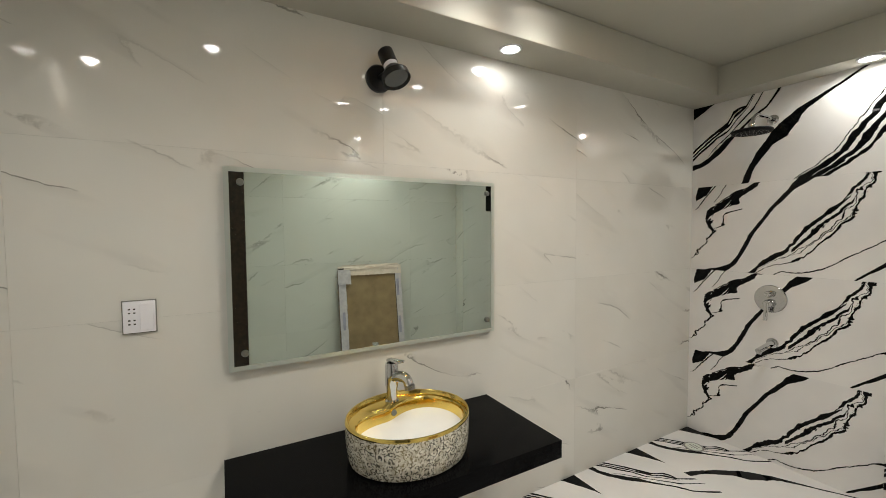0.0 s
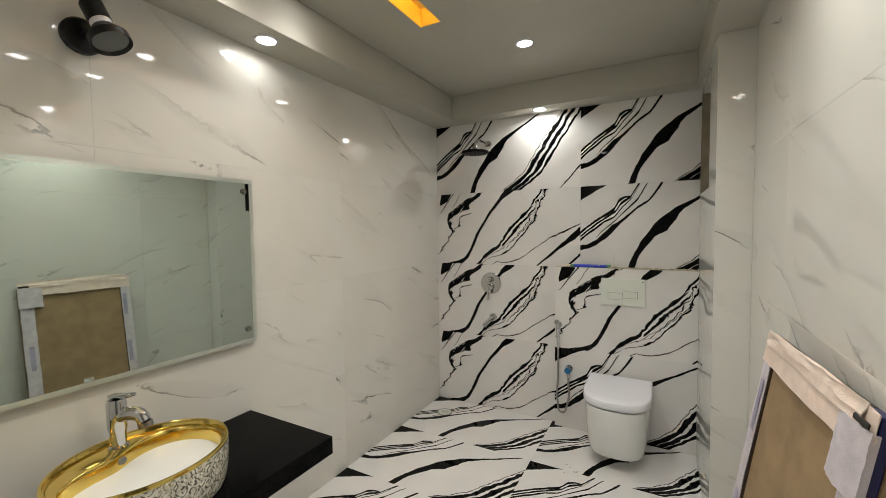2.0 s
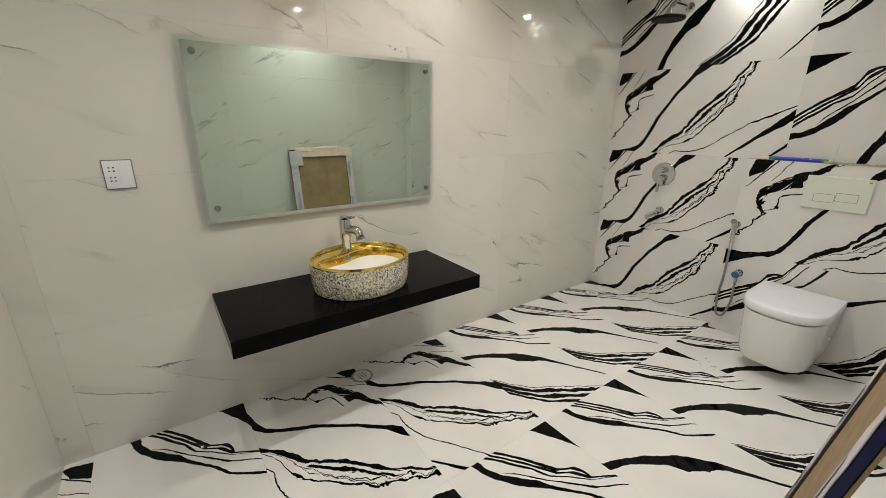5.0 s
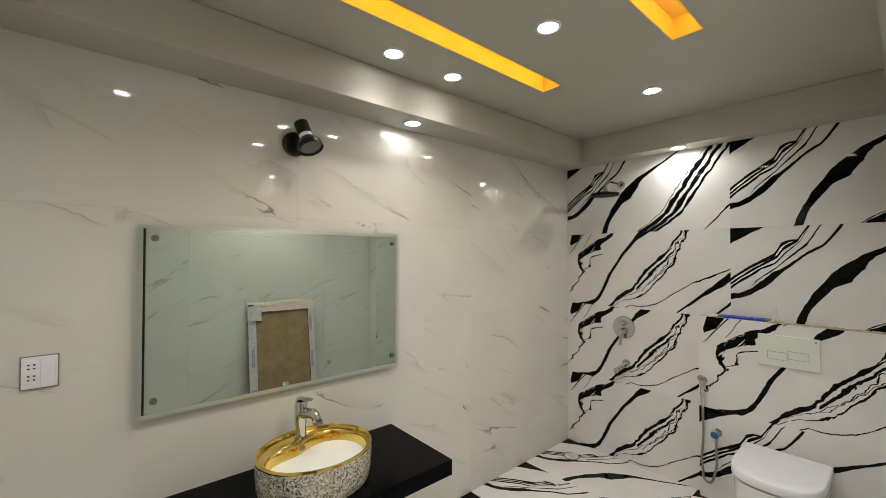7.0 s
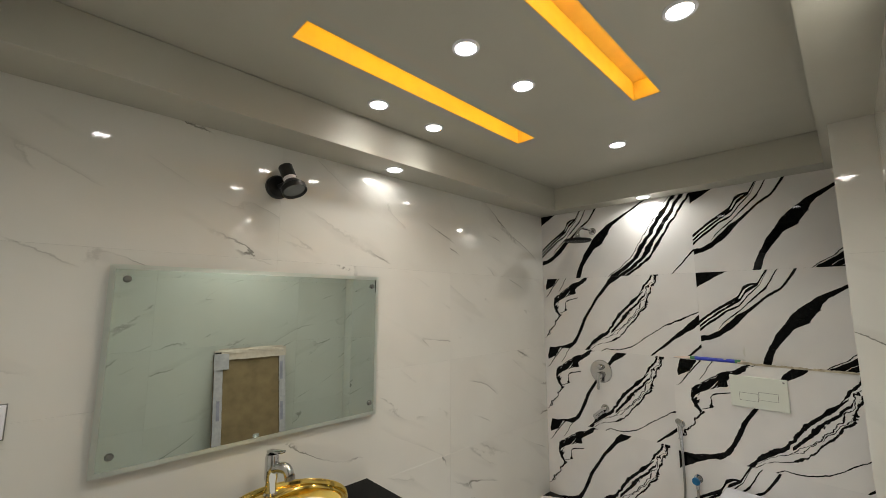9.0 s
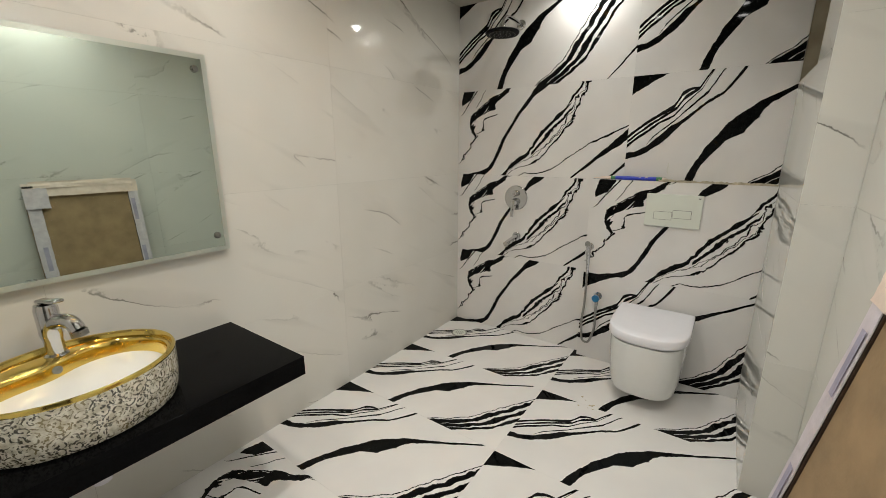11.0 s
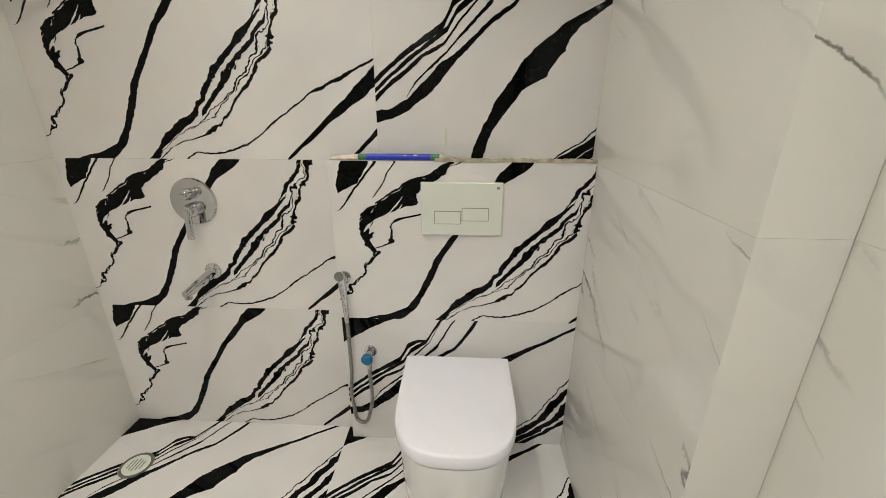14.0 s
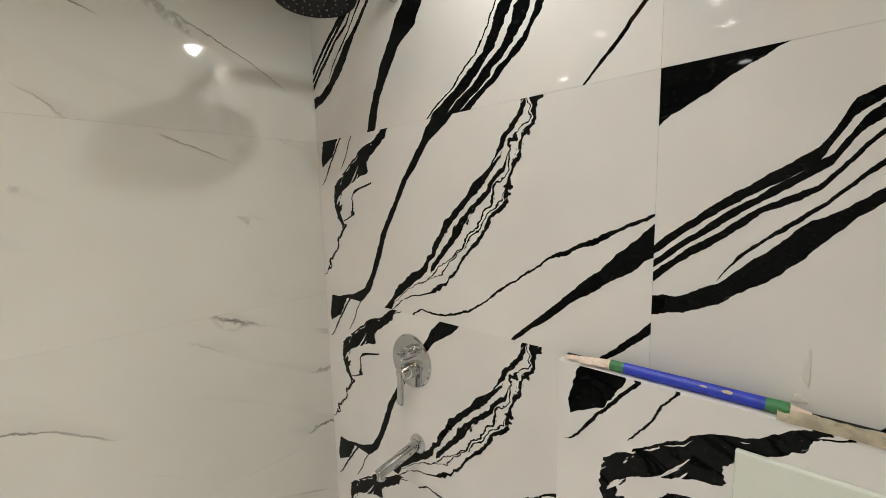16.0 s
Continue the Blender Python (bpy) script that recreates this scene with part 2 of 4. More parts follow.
VEIN_B = vein_tile("veined_tile_b",
    [(0.4, B_THICK)] + strand(B_ROPE, [(0.0, 0.0, 0.72, 0.95), (0.056, 0.0, 0.62, 0.85), (0.100, 0.001, 0.42, 0.95), (-0.040, 0.001, 0.12, 0.9)]),
    [(0.1, B_WEDGE), (0.5, B_LOW), (0.35, B_TOP), (0.35, B_SECOND), (0.4, B_THIRD), (0.5, B_FOURTH), (0.6, B_CORNER)], 7.7)


def marble_mat():
    """Polished off-white tile with faint grey broken veins that fall to one side."""
    m = Net("white_marble_tile", 0.08)
    m.bsdf.inputs["Specular IOR Level"].default_value = 0.55
    uv, u, v = split_uv(m)
    info = m.node("ShaderNodeObjectInfo").outputs["Random"]
    shift = m.node("ShaderNodeCombineXYZ")
    m.plug(m.math("MULTIPLY", info, 37.0), shift.inputs[0])
    m.plug(m.math("MULTIPLY", info, 91.0), shift.inputs[1])
    add = m.node("ShaderNodeVectorMath", operation="ADD")
    m.plug(uv, add.inputs[0]), m.plug(shift.outputs[0], add.inputs[1])
    mp = m.node("ShaderNodeMapping", vector_type="TEXTURE")
    mp.inputs["Rotation"].default_value = (0, 0, radians(-27))
    mp.inputs["Scale"].default_value = (5.0, 1.0, 1.0)
    m.plug(add.outputs[0], mp.inputs[0])
    big = m.noise(mp.outputs[0], 4.8, 1.2, 0.5).outputs[0]
    crack = m.noise(add.outputs[0], 30.0, 4.0, 0.6).outputs[0]
    side = m.math("MULTIPLY_ADD", m.math("SUBTRACT", crack, 0.5), 0.05, m.math("SUBTRACT", big, 0.5))
    line = m.math("ABSOLUTE", side)
    thin = m.ramp(line, [(0.0, (1, 1, 1)), (0.004, (0.7, 0.7, 0.7)), (0.008, (0, 0, 0))])
    wide = m.ramp(m.math("MULTIPLY_ADD", side, -1.0, 0.5), [(0.40, (0, 0, 0)), (0.49, (1, 1, 1)), (0.50, (1, 1, 1)), (0.505, (0, 0, 0))])
    mask = m.ramp(m.noise(mp.outputs[0], 8.5, 2.0).outputs[0], [(0.53, (0, 0, 0)), (0.62, (1, 1, 1))])
    mask2 = m.ramp(m.noise(add.outputs[0], 2.1, 1.0).outputs[0], [(0.42, (0.15, 0.15, 0.15)), (0.6, (1, 1, 1))])
    ink = m.math("MULTIPLY", m.math("MULTIPLY", thin, mask), mask2)
    haze = m.math("MULTIPLY", m.math("MULTIPLY", wide, mask), 0.22)
    cloud = m.noise(add.outputs[0], 1.7, 3.0).outputs[0]
    white = m.ramp(cloud, [(0.3, (0.66, 0.645, 0.60)), (0.7, (0.72, 0.705, 0.66))])
    col = m.mix(haze, white, (0.42, 0.41, 0.385))
    col = m.mix(m.math("MULTIPLY", ink, 0.9), col, (0.12, 0.115, 0.10))
    m.base(col)
    m.plug(m.math("MULTIPLY_ADD", cloud, 0.03, 0.025), m.bsdf.inputs["Roughness"])
    return m.mat


def glow(name, color, strength):
    m = Net(name, 0.4, 0, color)
    m.bsdf.inputs["Emission Color"].default_value = (*color, 1)
    m.bsdf.inputs["Emission Strength"].default_value = strength
    return m.mat


def pattern_mat():
    """White glazed ceramic printed with gold and grey scrolls and leaves."""
    m = Net("scroll_print", 0.15)
    uv, u, v = split_uv(m)
    warp = m.noise(uv, 30.0, 2.0)
    mixv = m.node("ShaderNodeMix", data_type="VECTOR")
    mixv.inputs[0].default_value = 0.022
    m.plug(uv, mixv.inputs[4]), m.plug(warp.outputs[1], mixv.inputs[5])
    bent = mixv.outputs[1]
    vor = m.node("ShaderNodeTexVoronoi", feature="F1")
    vor.inputs["Scale"].default_value = 34.0
    m.plug(bent, vor.inputs["Vector"])
    away = m.node("ShaderNodeVectorMath", operation="SUBTRACT")
    m.plug(bent, away.inputs[0]), m.plug(vor.outputs["Position"], away.inputs[1])
    s = m.node("ShaderNodeSeparateXYZ")
    m.plug(away.outputs[0], s.inputs[0])
    turn = m.math("ARCTAN2", s.outputs[1], s.outputs[0])
    far = vor.outputs["Distance"]
    curl = m.math("SINE", m.math("MULTIPLY_ADD", far, 17.0, turn))
    grain = m.noise(uv, 75.0, 2.0).outputs[0]
    scroll = m.math("MULTIPLY", m.ramp(m.math("MULTIPLY_ADD", curl, 0.5, 0.5), [(0.68, (0, 0, 0)), (0.82, (1, 1, 1))]),
                    m.ramp(grain, [(0.43, (0, 0, 0)), (0.52, (1, 1, 1))]))
    small = m.node("ShaderNodeTexVoronoi", feature="F1")
    small.inputs["Scale"].default_value = 125.0
    m.plug(bent, small.inputs["Vector"])
    leaf = m.math("MULTIPLY", m.ramp(small.outputs["Distance"], [(0.30, (1, 1, 1)), (0.44, (0, 0, 0))]),
                  m.ramp(m.noise(uv, 34.0, 1.0).outputs[0], [(0.47, (0, 0, 0)), (0.52, (1, 1, 1))]))
    ink = m.math("MAXIMUM", scroll, leaf)
    tone = m.ramp(m.noise(uv, 13.0, 2.0).outputs[0], [(0.40, (0.03, 0.027, 0.022)), (0.51, (0.12, 0.10, 0.06)), (0.62, (0.40, 0.32, 0.15))])
    m.base(m.mix(m.math("MULTIPLY", ink, 0.86), m.ramp(m.noise(uv, 48.0, 3.0).outputs[0], [(0.42, (0.56, 0.52, 0.42)), (0.58, (0.78, 0.75, 0.66))]), tone))
    m.plug(m.math("MULTIPLY", ink, 0.5), m.bsdf.inputs["Metallic"])
    return m.mat


MARBLE = marble_mat()
PLASTER = plain("plaster", (0.56, 0.545, 0.49), 0.75, 0, 0.03, 5.0, 0.06)
CEILING_PAINT = plain("ceiling_paint", (0.48, 0.465, 0.405), 0.55, 0, 0.02, 3.0, 0.04)
REVEAL = plain("raw_plaster", (0.36, 0.31, 0.225), 0.85, 0, 0.12, 9.0, 0.3)
CEMENT = plain("cement", (0.52, 0.455, 0.34), 0.9, 0, 0.18, 40.0, 0.5)
GRANITE = plain("black_granite", (0.0035, 0.0035, 0.004), 0.12, 0, 0.25, 160.0)
CERAMIC = plain("white_ceramic", (0.79, 0.79, 0.775), 0.08, 0, 0.01)
PLASTIC = plain("white_plastic", (0.83, 0.825, 0.88), 0.18, 0, 0.01)
PLATE = plain("pale_plate", (0.74, 0.77, 0.70), 0.22, 0, 0.01)
GROOVE = plain("groove", (0.20, 0.20, 0.18), 0.6, 0, 0.05)
CHROME = plain("chrome", (0.60, 0.60, 0.61), 0.09, 1.0, 0.02)
STEEL = plain("brushed_steel", (0.34, 0.335, 0.32), 0.28, 1.0, 0.05)
GOLD = plain("gold_glaze", (0.90, 0.68, 0.20), 0.12, 1.0, 0.04)
SCROLL = pattern_mat()
GRANITE.node_tree.nodes["Principled BSDF"].inputs["Specular IOR Level"].default_value = 0.05
BLACK = plain("black_paint", (0.010, 0.010, 0.011), 0.35, 0, 0.1)
ROSE = plain("matt_black", (0.006, 0.006, 0.007), 0.6, 0, 0.1)
ROSE.node_tree.nodes["Principled BSDF"].inputs["Specular IOR Level"].default_value = 0.15
LENS = plain("frosted_lens", (0.11, 0.12, 0.125), 0.15, 0, 0.05)
WOOD = plain("dark_wood", (0.035, 0.018, 0.010), 0.4, 0, 0.3, 30.0, 0.1)
CARD = plain("brown_board", (0.32, 0.215, 0.115), 0.75, 0, 0.10, 12.0, 0.3)
WRAP = plain("wrapping_paper", (0.62, 0.56, 0.60), 0.6, 0, 0.06, 30.0, 0.5)
CREAM = plain("cream_paper", (0.80, 0.65, 0.56), 0.7, 0, 0.06, 25.0, 0.5)
NAVY = plain("navy_film", (0.004, 0.004, 0.075), 0.3, 0, 0.15)
PRINT = plain("blue_print", (0.38, 0.35, 0.46), 0.6, 0, 0.1)
BLUE = plain("blue_plastic", (0.02, 0.045, 0.50), 0.4, 0, 0.15, 60.0)
GREEN = plain("green_plastic", (0.05, 0.22, 0.08), 0.45, 0, 0.15, 60.0)
TEAL = plain("teal_film", (0.01, 0.16, 0.36), 0.3, 0, 0.15)
# near-black that stands in for shade in the shaft, socket holes and torn gap
HOLLOW_SHADE = plain("hollow_shade", (0.02, 0.018, 0.015), 0.8)
LAMP = glow("lamp_diffuser", (1.0, 0.97, 0.92), DOWNLIGHT)
LED = glow("amber_led", (1.0, 0.55, 0.05), STRIP * 4)
GROUT = plain("pale_grout", (0.67, 0.655, 0.61), 0.8, 0, 0.04)
# the strip's amber glow, put into the colour of the slot's inner faces
AMBER_GLOW = plain("amber_glow_tint", (0.92, 0.72, 0.20), 0.5, 0, 0.03)
MIRROR = Net("mirror_silver", 0.015, 1.0, (0.56, 0.64, 0.585)).mat
MIRROR_EDGE = plain("mirror_bevel", (0.58, 0.62, 0.57), 0.3, 0.6, 0.02)


# ---- mesh helpers ----
def mesh_of(name, bm, material, smooth=False):
    me = bpy.data.meshes.new(name)
    bmesh.ops.recalc_face_normals(bm, faces=bm.faces)
    bm.to_mesh(me)
    bm.free()
    me.materials.append(material)
    if smooth:
        for p in me.polygons:
            p.use_smooth = True
        me.set_sharp_from_angle(angle=radians(38))
    return me


def part(name, bm, material, parent, label="", smooth=False):
    ob = new(name, mesh_of(name, bm, material, smooth))
    if parent is not None:
        ob.parent = parent
    if label:
        tagged(ob, label)
    return ob


def empty(name, label, category, group="", kind="", at=(0, 0, 0)):
    ob = new(name)
    ob.empty_display_size = 0.1
    ob.location = at
    return tagged(ob, label, category, group, kind)


def box(bm, x0, x1, y0, y1, z0, z1, bevel=0.0):
    made = bmesh.ops.create_cube(bm, size=1)["verts"]
    for v in made:
        v.co = Vector(((x0 + x1) / 2 + v.co.x * (x1 - x0), (y0 + y1) / 2 + v.co.y * (y1 - y0), (z0 + z1) / 2 + v.co.z * (z1 - z0)))
    if bevel:
        edges = list({e for v in made for e in v.link_edges})
        bmesh.ops.bevel(bm, geom=edges, offset=bevel, segments=2, profile=0.5, affect="EDGES")
    return bm


def boxed(*a, bevel=0.0):
    return box(bmesh.new(), *a, bevel=bevel)


def cyl(bm, a, b, r0, r1=None, seg=28, caps=True):
    """A round bar from a to b."""
    a, b = Vector(a), Vector(b)
    r1 = r0 if r1 is None else r1
    q = (b - a).to_track_quat("Z", "Y")
    rings = [[bm.verts.new(p + q @ Vector((r * math.cos(t), r * math.sin(t), 0))) for t in (2 * math.pi * i / seg for i in range(seg))] for p, r in ((a, r0), (b, r1))]
    for i in range(seg):
        bm.faces.new((rings[0][i], rings[0][(i + 1) % seg], rings[1][(i + 1) % seg], rings[1][i]))
    if caps:
        bm.faces.new(rings[0][::-1]), bm.faces.new(rings[1])
    return bm


def turned(profile, seg=40):
    """A body of revolution about z from (radius, height) pairs."""
    bm = bmesh.new()
    rows = [[bm.verts.new((r * math.cos(2 * math.pi * i / seg), r * math.sin(2 * math.pi * i / seg), z)) for i in range(seg)] for r, z in profile]
    for a, b in zip(rows, rows[1:]):
        for i in range(seg):
            bm.faces.new((a[i], a[(i + 1) % seg], b[(i + 1) % seg], b[i]))
    bm.faces.new(rows[0][::-1]), bm.faces.new(rows[-1])
    return bm


def loft(rings, caps=True):
    bm = bmesh.new()
    rows = [[bm.verts.new(p) for p in ring] for ring in rings]
    n = len(rows[0])
    for a, b in zip(rows, rows[1:]):
        for i in range(n):
            bm.faces.new((a[i], a[(i + 1) % n], b[(i + 1) % n], b[i]))
    if caps:
        bm.faces.new(rows[0][::-1]), bm.faces.new(rows[-1])
    return bm


def tube(name, points, radius, material, parent, label=""):
    """A smooth pipe through some points."""
    cu = bpy.data.curves.new(name, "CURVE")
    cu.dimensions, cu.bevel_depth, cu.bevel_resolution, cu.resolution_u, cu.use_fill_caps = "3D", radius, 4, 10, True
    sp = cu.splines.new("BEZIER")
    sp.bezier_points.add(len(points) - 1)
    for b, p in zip(sp.bezier_points, points):
        b.co, b.handle_left_type, b.handle_right_type = p, "AUTO", "AUTO"
    tmp = bpy.data.objects.new(name, cu)
    scene.collection.objects.link(tmp)
    me = bpy.data.meshes.new_from_object(tmp.evaluated_get(bpy.context.evaluated_depsgraph_get()))
    bpy.data.objects.remove(tmp)
    me.materials.clear()
    me.materials.append(material)
    for p in me.polygons:
        p.use_smooth = True
    ob = new(name, me)
    ob.parent = parent
    return tagged(ob, label) if label else ob


def moved(bm, m):
    bmesh.ops.transform(bm, matrix=m, verts=bm.verts)
    return bm


GAP, THICK = 0.00018, 0.008


def tile(parent, material, origin, du, dv, u0, u1, v0, v1, cu=0.0, cv=0.0):
    """A tile whose face lies in the plane through origin along du and dv; its print starts at (cu, cv)."""
    origin, du, dv = Vector(origin), Vector(du), Vector(dv)
    n = du.cross(dv)
    me = bpy.data.meshes.new("tile")
    a, b, c, d = u0 + GAP, u1 - GAP, v0 + GAP, v1 - GAP
    e = 0.0002
    flat = [(a, c, -THICK), (b, c, -THICK), (b, d, -THICK), (a, d, -THICK), (a, c, -e), (b, c, -e), (b, d, -e), (a, d, -e),
            (a + e, c + e, 0), (b - e, c + e, 0), (b - e, d - e, 0), (a + e, d - e, 0)]
    faces = [(0, 1, 5, 4), (1, 2, 6, 5), (2, 3, 7, 6), (3, 0, 4, 7), (4, 5, 9, 8), (5, 6, 10, 9), (6, 7, 11, 10), (7, 4, 8, 11), (8, 9, 10, 11), (3, 2, 1, 0)]
    me.from_pydata([origin + du * x + dv * y + n * z for x, y, z in flat], [], faces)
    uv = me.uv_layers.new(name="tile")
    for loop in me.loops:
        x, y, _ = flat[loop.vertex_index]
        uv.data[loop.index].uv = (x - u0 + cu, y - v0 + cv)
    me.materials.append(material)
    ob = new("tile", me)
    ob.parent = parent
    return ob


def structure(name, bm, material, label, category):
    return tagged(part(name, bm, material, None), label, category, "", "structure")


# ---- large structure ----
T = 0.15
floor = structure("floor", boxed(XW - T, T, YS - T, T, -0.15, -THICK), GROUT, "polished white floor tiles with bold black veins", "floor")
wall_north = structure("wall_north", boxed(XW - T, T, THICK, T, -THICK, 2.9), GROUT, "glossy white marble tiled wall with faint grey veins", "wall")
wall_east = structure("wall_east", boxed(THICK, T, YS - T, THICK, -THICK, 2.9), GROUT, "white tiled feature wall with bold black veins", "wall")
wall_west = structure("wall_west", boxed(XW - T, XW - THICK, YS - T, THICK, -THICK, 2.9), GROUT, "glossy white marble tiled end wall", "wall")
bm = boxed(XS + THICK, -0.52, YC - 0.2, YC - THICK, -THICK, 2.9)
box(bm, -0.52, THICK, YC - 0.2, YC - THICK, -THICK, 1.695)
box(bm, -0.52, THICK, YC - 0.2, YC - THICK, 2.33, 2.9)
wall_niche = structure("wall_niche", bm, GROUT, "white marble tiled side wall with a high unfinished opening", "wall")
bm = boxed(-2.97, XS + THICK, YS - T, YS - THICK, -THICK, 2.9)
box(bm, XW - THICK, -2.97, YS - T, YS - THICK, 2.1, 2.9)
wall_south = structure("wall_south", bm, GROUT, "glossy white marble tiled wall beside the doorway", "wall")
cistern_wall = structure("cistern_wall", boxed(BX + THICK, -0.001, YC, BY - THICK, 0, BZ - 0.006), GROUT, "low boxed-in cistern wall faced with black-veined tiles", "wall")

# reveal, and shaft walls coloured near-black for the shade behind the high opening
shaft = structure("window_1", boxed(0.006, 0.03, YC - 0.17, YC - 0.002, 1.6, 2.4), REVEAL, "bare plastered reveal of a high vent opening", "window opening")
part("sill", boxed(-0.52, 0.004, YC - 0.2, YC - 0.003, 1.690, 1.699, bevel=0.002), CEMENT, shaft, "rough cement sill")
structure("shaft_wall", boxed(-0.75, 0.03, YC - 0.42, YC - 0.4, 1.5, 2.5), HOLLOW_SHADE, "back wall of the vent shaft, coloured dark for shade", "wall")
structure("shaft_wall", boxed(-0.75, -0.73, YC - 0.4, YC - 0.2, 1.5, 2.5), HOLLOW_SHADE, "side wall of the vent shaft, coloured dark for shade", "wall")
structure("shaft_wall", boxed(0.006, 0.03, YC - 0.4, YC - 0.171, 1.5, 2.5), HOLLOW_SHADE, "side wall of the vent shaft, coloured dark for shade", "wall")
structure("shaft_cover", boxed(-0.75, 0.03, YC - 0.42, YC - 0.2, 2.5, 2.52), HOLLOW_SHADE, "top of the vent shaft, coloured dark for shade", "ceiling")
structure("shaft_floor", boxed(-0.75, 0.03, YC - 0.42, YC - 0.2, 1.48, 1.5), HOLLOW_SHADE, "bottom of the vent shaft, coloured dark for shade", "floor")

# hall beyond the doorway, plain and closed
structure("hall_floor", boxed(-4.6, -2.0, -4.2, YS - T, -0.15, -0.002), PLASTER, "plain pale hall floor", "floor")
structure("hall_wall", boxed(-4.6, -2.0, -4.3, -4.2, -0.15, 2.7), PLASTER, "plain hall wall", "wall")
structure("hall_wall", boxed(-4.7, -4.6, -4.3, YS, -0.15, 2.7), PLASTER, "plain hall wall", "wall")
structure("hall_wall", boxed(-2.0, -1.9, -4.3, YS - T, -0.15, 2.7), PLASTER, "plain hall wall", "wall")
structure("hall_ceiling", boxed(-4.7, -1.9, -4.3, YS - T, 2.7, 2.8), CEILING_PAINT, "plain white hall ceiling", "ceiling")

# ceiling with two light slots, and the soffit round it
SLOTS = [(-2.63, -1.21, -0.718, -0.595), (-2.63, -1.25, -1.414, -1.291)]
bm = bmesh.new()
ys = [T, SLOTS[0][3], SLOTS[0][2], SLOTS[1][3], SLOTS[1][2], YS - T]
for i in range(5):
    if i in (1, 3):
        s = SLOTS[i // 2]
        box(bm, XW - T, s[0], ys[i + 1], ys[i], ZC, ZC + 0.1)
        box(bm, s[1], T, ys[i + 1], ys[i], ZC, ZC + 0.1)
    else:
        box(bm, XW - T, T, ys[i + 1], ys[i], ZC, ZC + 0.1)
box(bm, XW - T, T, YS - T, T, ZC + 0.1, ZC + 0.12)
structure("ceiling", bm, CEILING_PAINT, "off-white painted plasterboard ceiling", "ceiling")
SA, SB, SW, SC = -0.24, -0.17, XW + 0.25, -1.90
bm = boxed(XW, 0, SA, 0.0, ZS, ZC - 0.002, bevel=0.003)
box(bm, SB, 0, SC, SA - 0.001, ZS, ZC - 0.002)
box(bm, XW, 0, YS, SC - 0.001, ZS, ZC - 0.002)
box(bm, XW, SW, SC, SA - 0.001, ZS, ZC - 0.002)
structure("soffit", bm, CEILING_PAINT, "off-white dropped ceiling border round the room", "ceiling")

# ---- lights ----
def downlight(share=1.0, spread=146, blend=1.0):
    """Round recessed lamp: a thin white ring and a glowing face."""
    ob = empty("downlight", "round recessed white ceiling downlight, switched on", "downlight", "ceiling downlights")
    part("ring", turned([(0.053, 0.0), (0.053, -0.004), (0.049, -0.007), (0.041, -0.006), (0.041, 0.0)], 32), PLASTIC, ob, smooth=True)
    part("diffuser", turned([(0.040, -0.0005), (0.040, -0.004)], 32), LAMP, ob, "glowing white diffuser")
    light = bpy.data.lights.new("downlight_lamp", "SPOT")
    light.energy, light.color, light.shadow_soft_size = LAMP_POWER * share, (0.95, 0.95, 0.88), 0.020
    light.spot_size, light.spot_blend = radians(spread), blend
    bulb = new("downlight_lamp", light)
    bulb.location, bulb.parent = (0, 0, -0.014), ob
    return ob


def lamps(share, spread, places, blend=1.0):
    """Downlights of one strength at several places."""
    one = downlight(share, spread, blend)
    one.location = places[0]
    for at in places[1:]:
        copy_thing(one, pose(*at))


lamps(0.62, 126, [(-2.11, -0.405, ZC), (-1.74, -0.405, ZC)])
# the last is an added, unseen hall lamp that brightens what the mirror reflects
lamps(1.0, 146, [(-2.13, -1.0, ZC), (-1.75, -1.0, ZC), (-3.3, -3.2, 2.7)])
lamps(1.4, 150, [(-0.77, -1.02, ZC)])
lamps(1.25, 146, [(-2.13, -1.63, ZC), (-1.77, -1.63, ZC), (-3.05, -1.0, ZC)])
# the border holds weaker lamps
lamps(0.09, 174, [(-1.80, -0.135, ZS)], 0.4)
lamps(0.80, 166, [(-1.90, -1.985, ZS)])
# added out of view, opposite the east lamp, to brighten the west end; full strength
lamps(1.0, 166, [(XW + 0.12, -0.95, ZS)])
lamps(0.50, 174, [(-0.112, -0.93, ZS)], 0.4)

for k, (x0, x1, y0, y1) in enumerate(SLOTS):
    cove = empty("cove_light", "recessed amber linear light slot, glowing", "ceiling light", "amber light slots")
    top = ZC + 0.098
    # inner faces carry the amber glow in their colour, so the strip stays weak
    part("recess_top", boxed(x0 + 0.001, x1 - 0.001, y0 + 0.001, y1 - 0.001, top - 0.004, top), AMBER_GLOW, cove, "recess top coloured with the amber glow")
    for a in ((x0 + 0.0005, x0 + 0.004, y0 + 0.0045, y1 - 0.0045), (x1 - 0.004, x1 - 0.0005, y0 + 0.0045, y1 - 0.0045), (x0, x1, y0 + 0.0005, y0 + 0.004), (x0, x1, y1 - 0.004, y1 - 0.0005)):
        part("recess_side", boxed(*a, ZC + 0.0005, top - 0.005), AMBER_GLOW, cove, "recess side coloured with the amber glow")
    part("led_strip", boxed(x0 + 0.02, x1 - 0.02, y0 + 0.012, y0 + 0.034, top - 0.016, top - 0.005), LED, cove, "glowing amber strip")


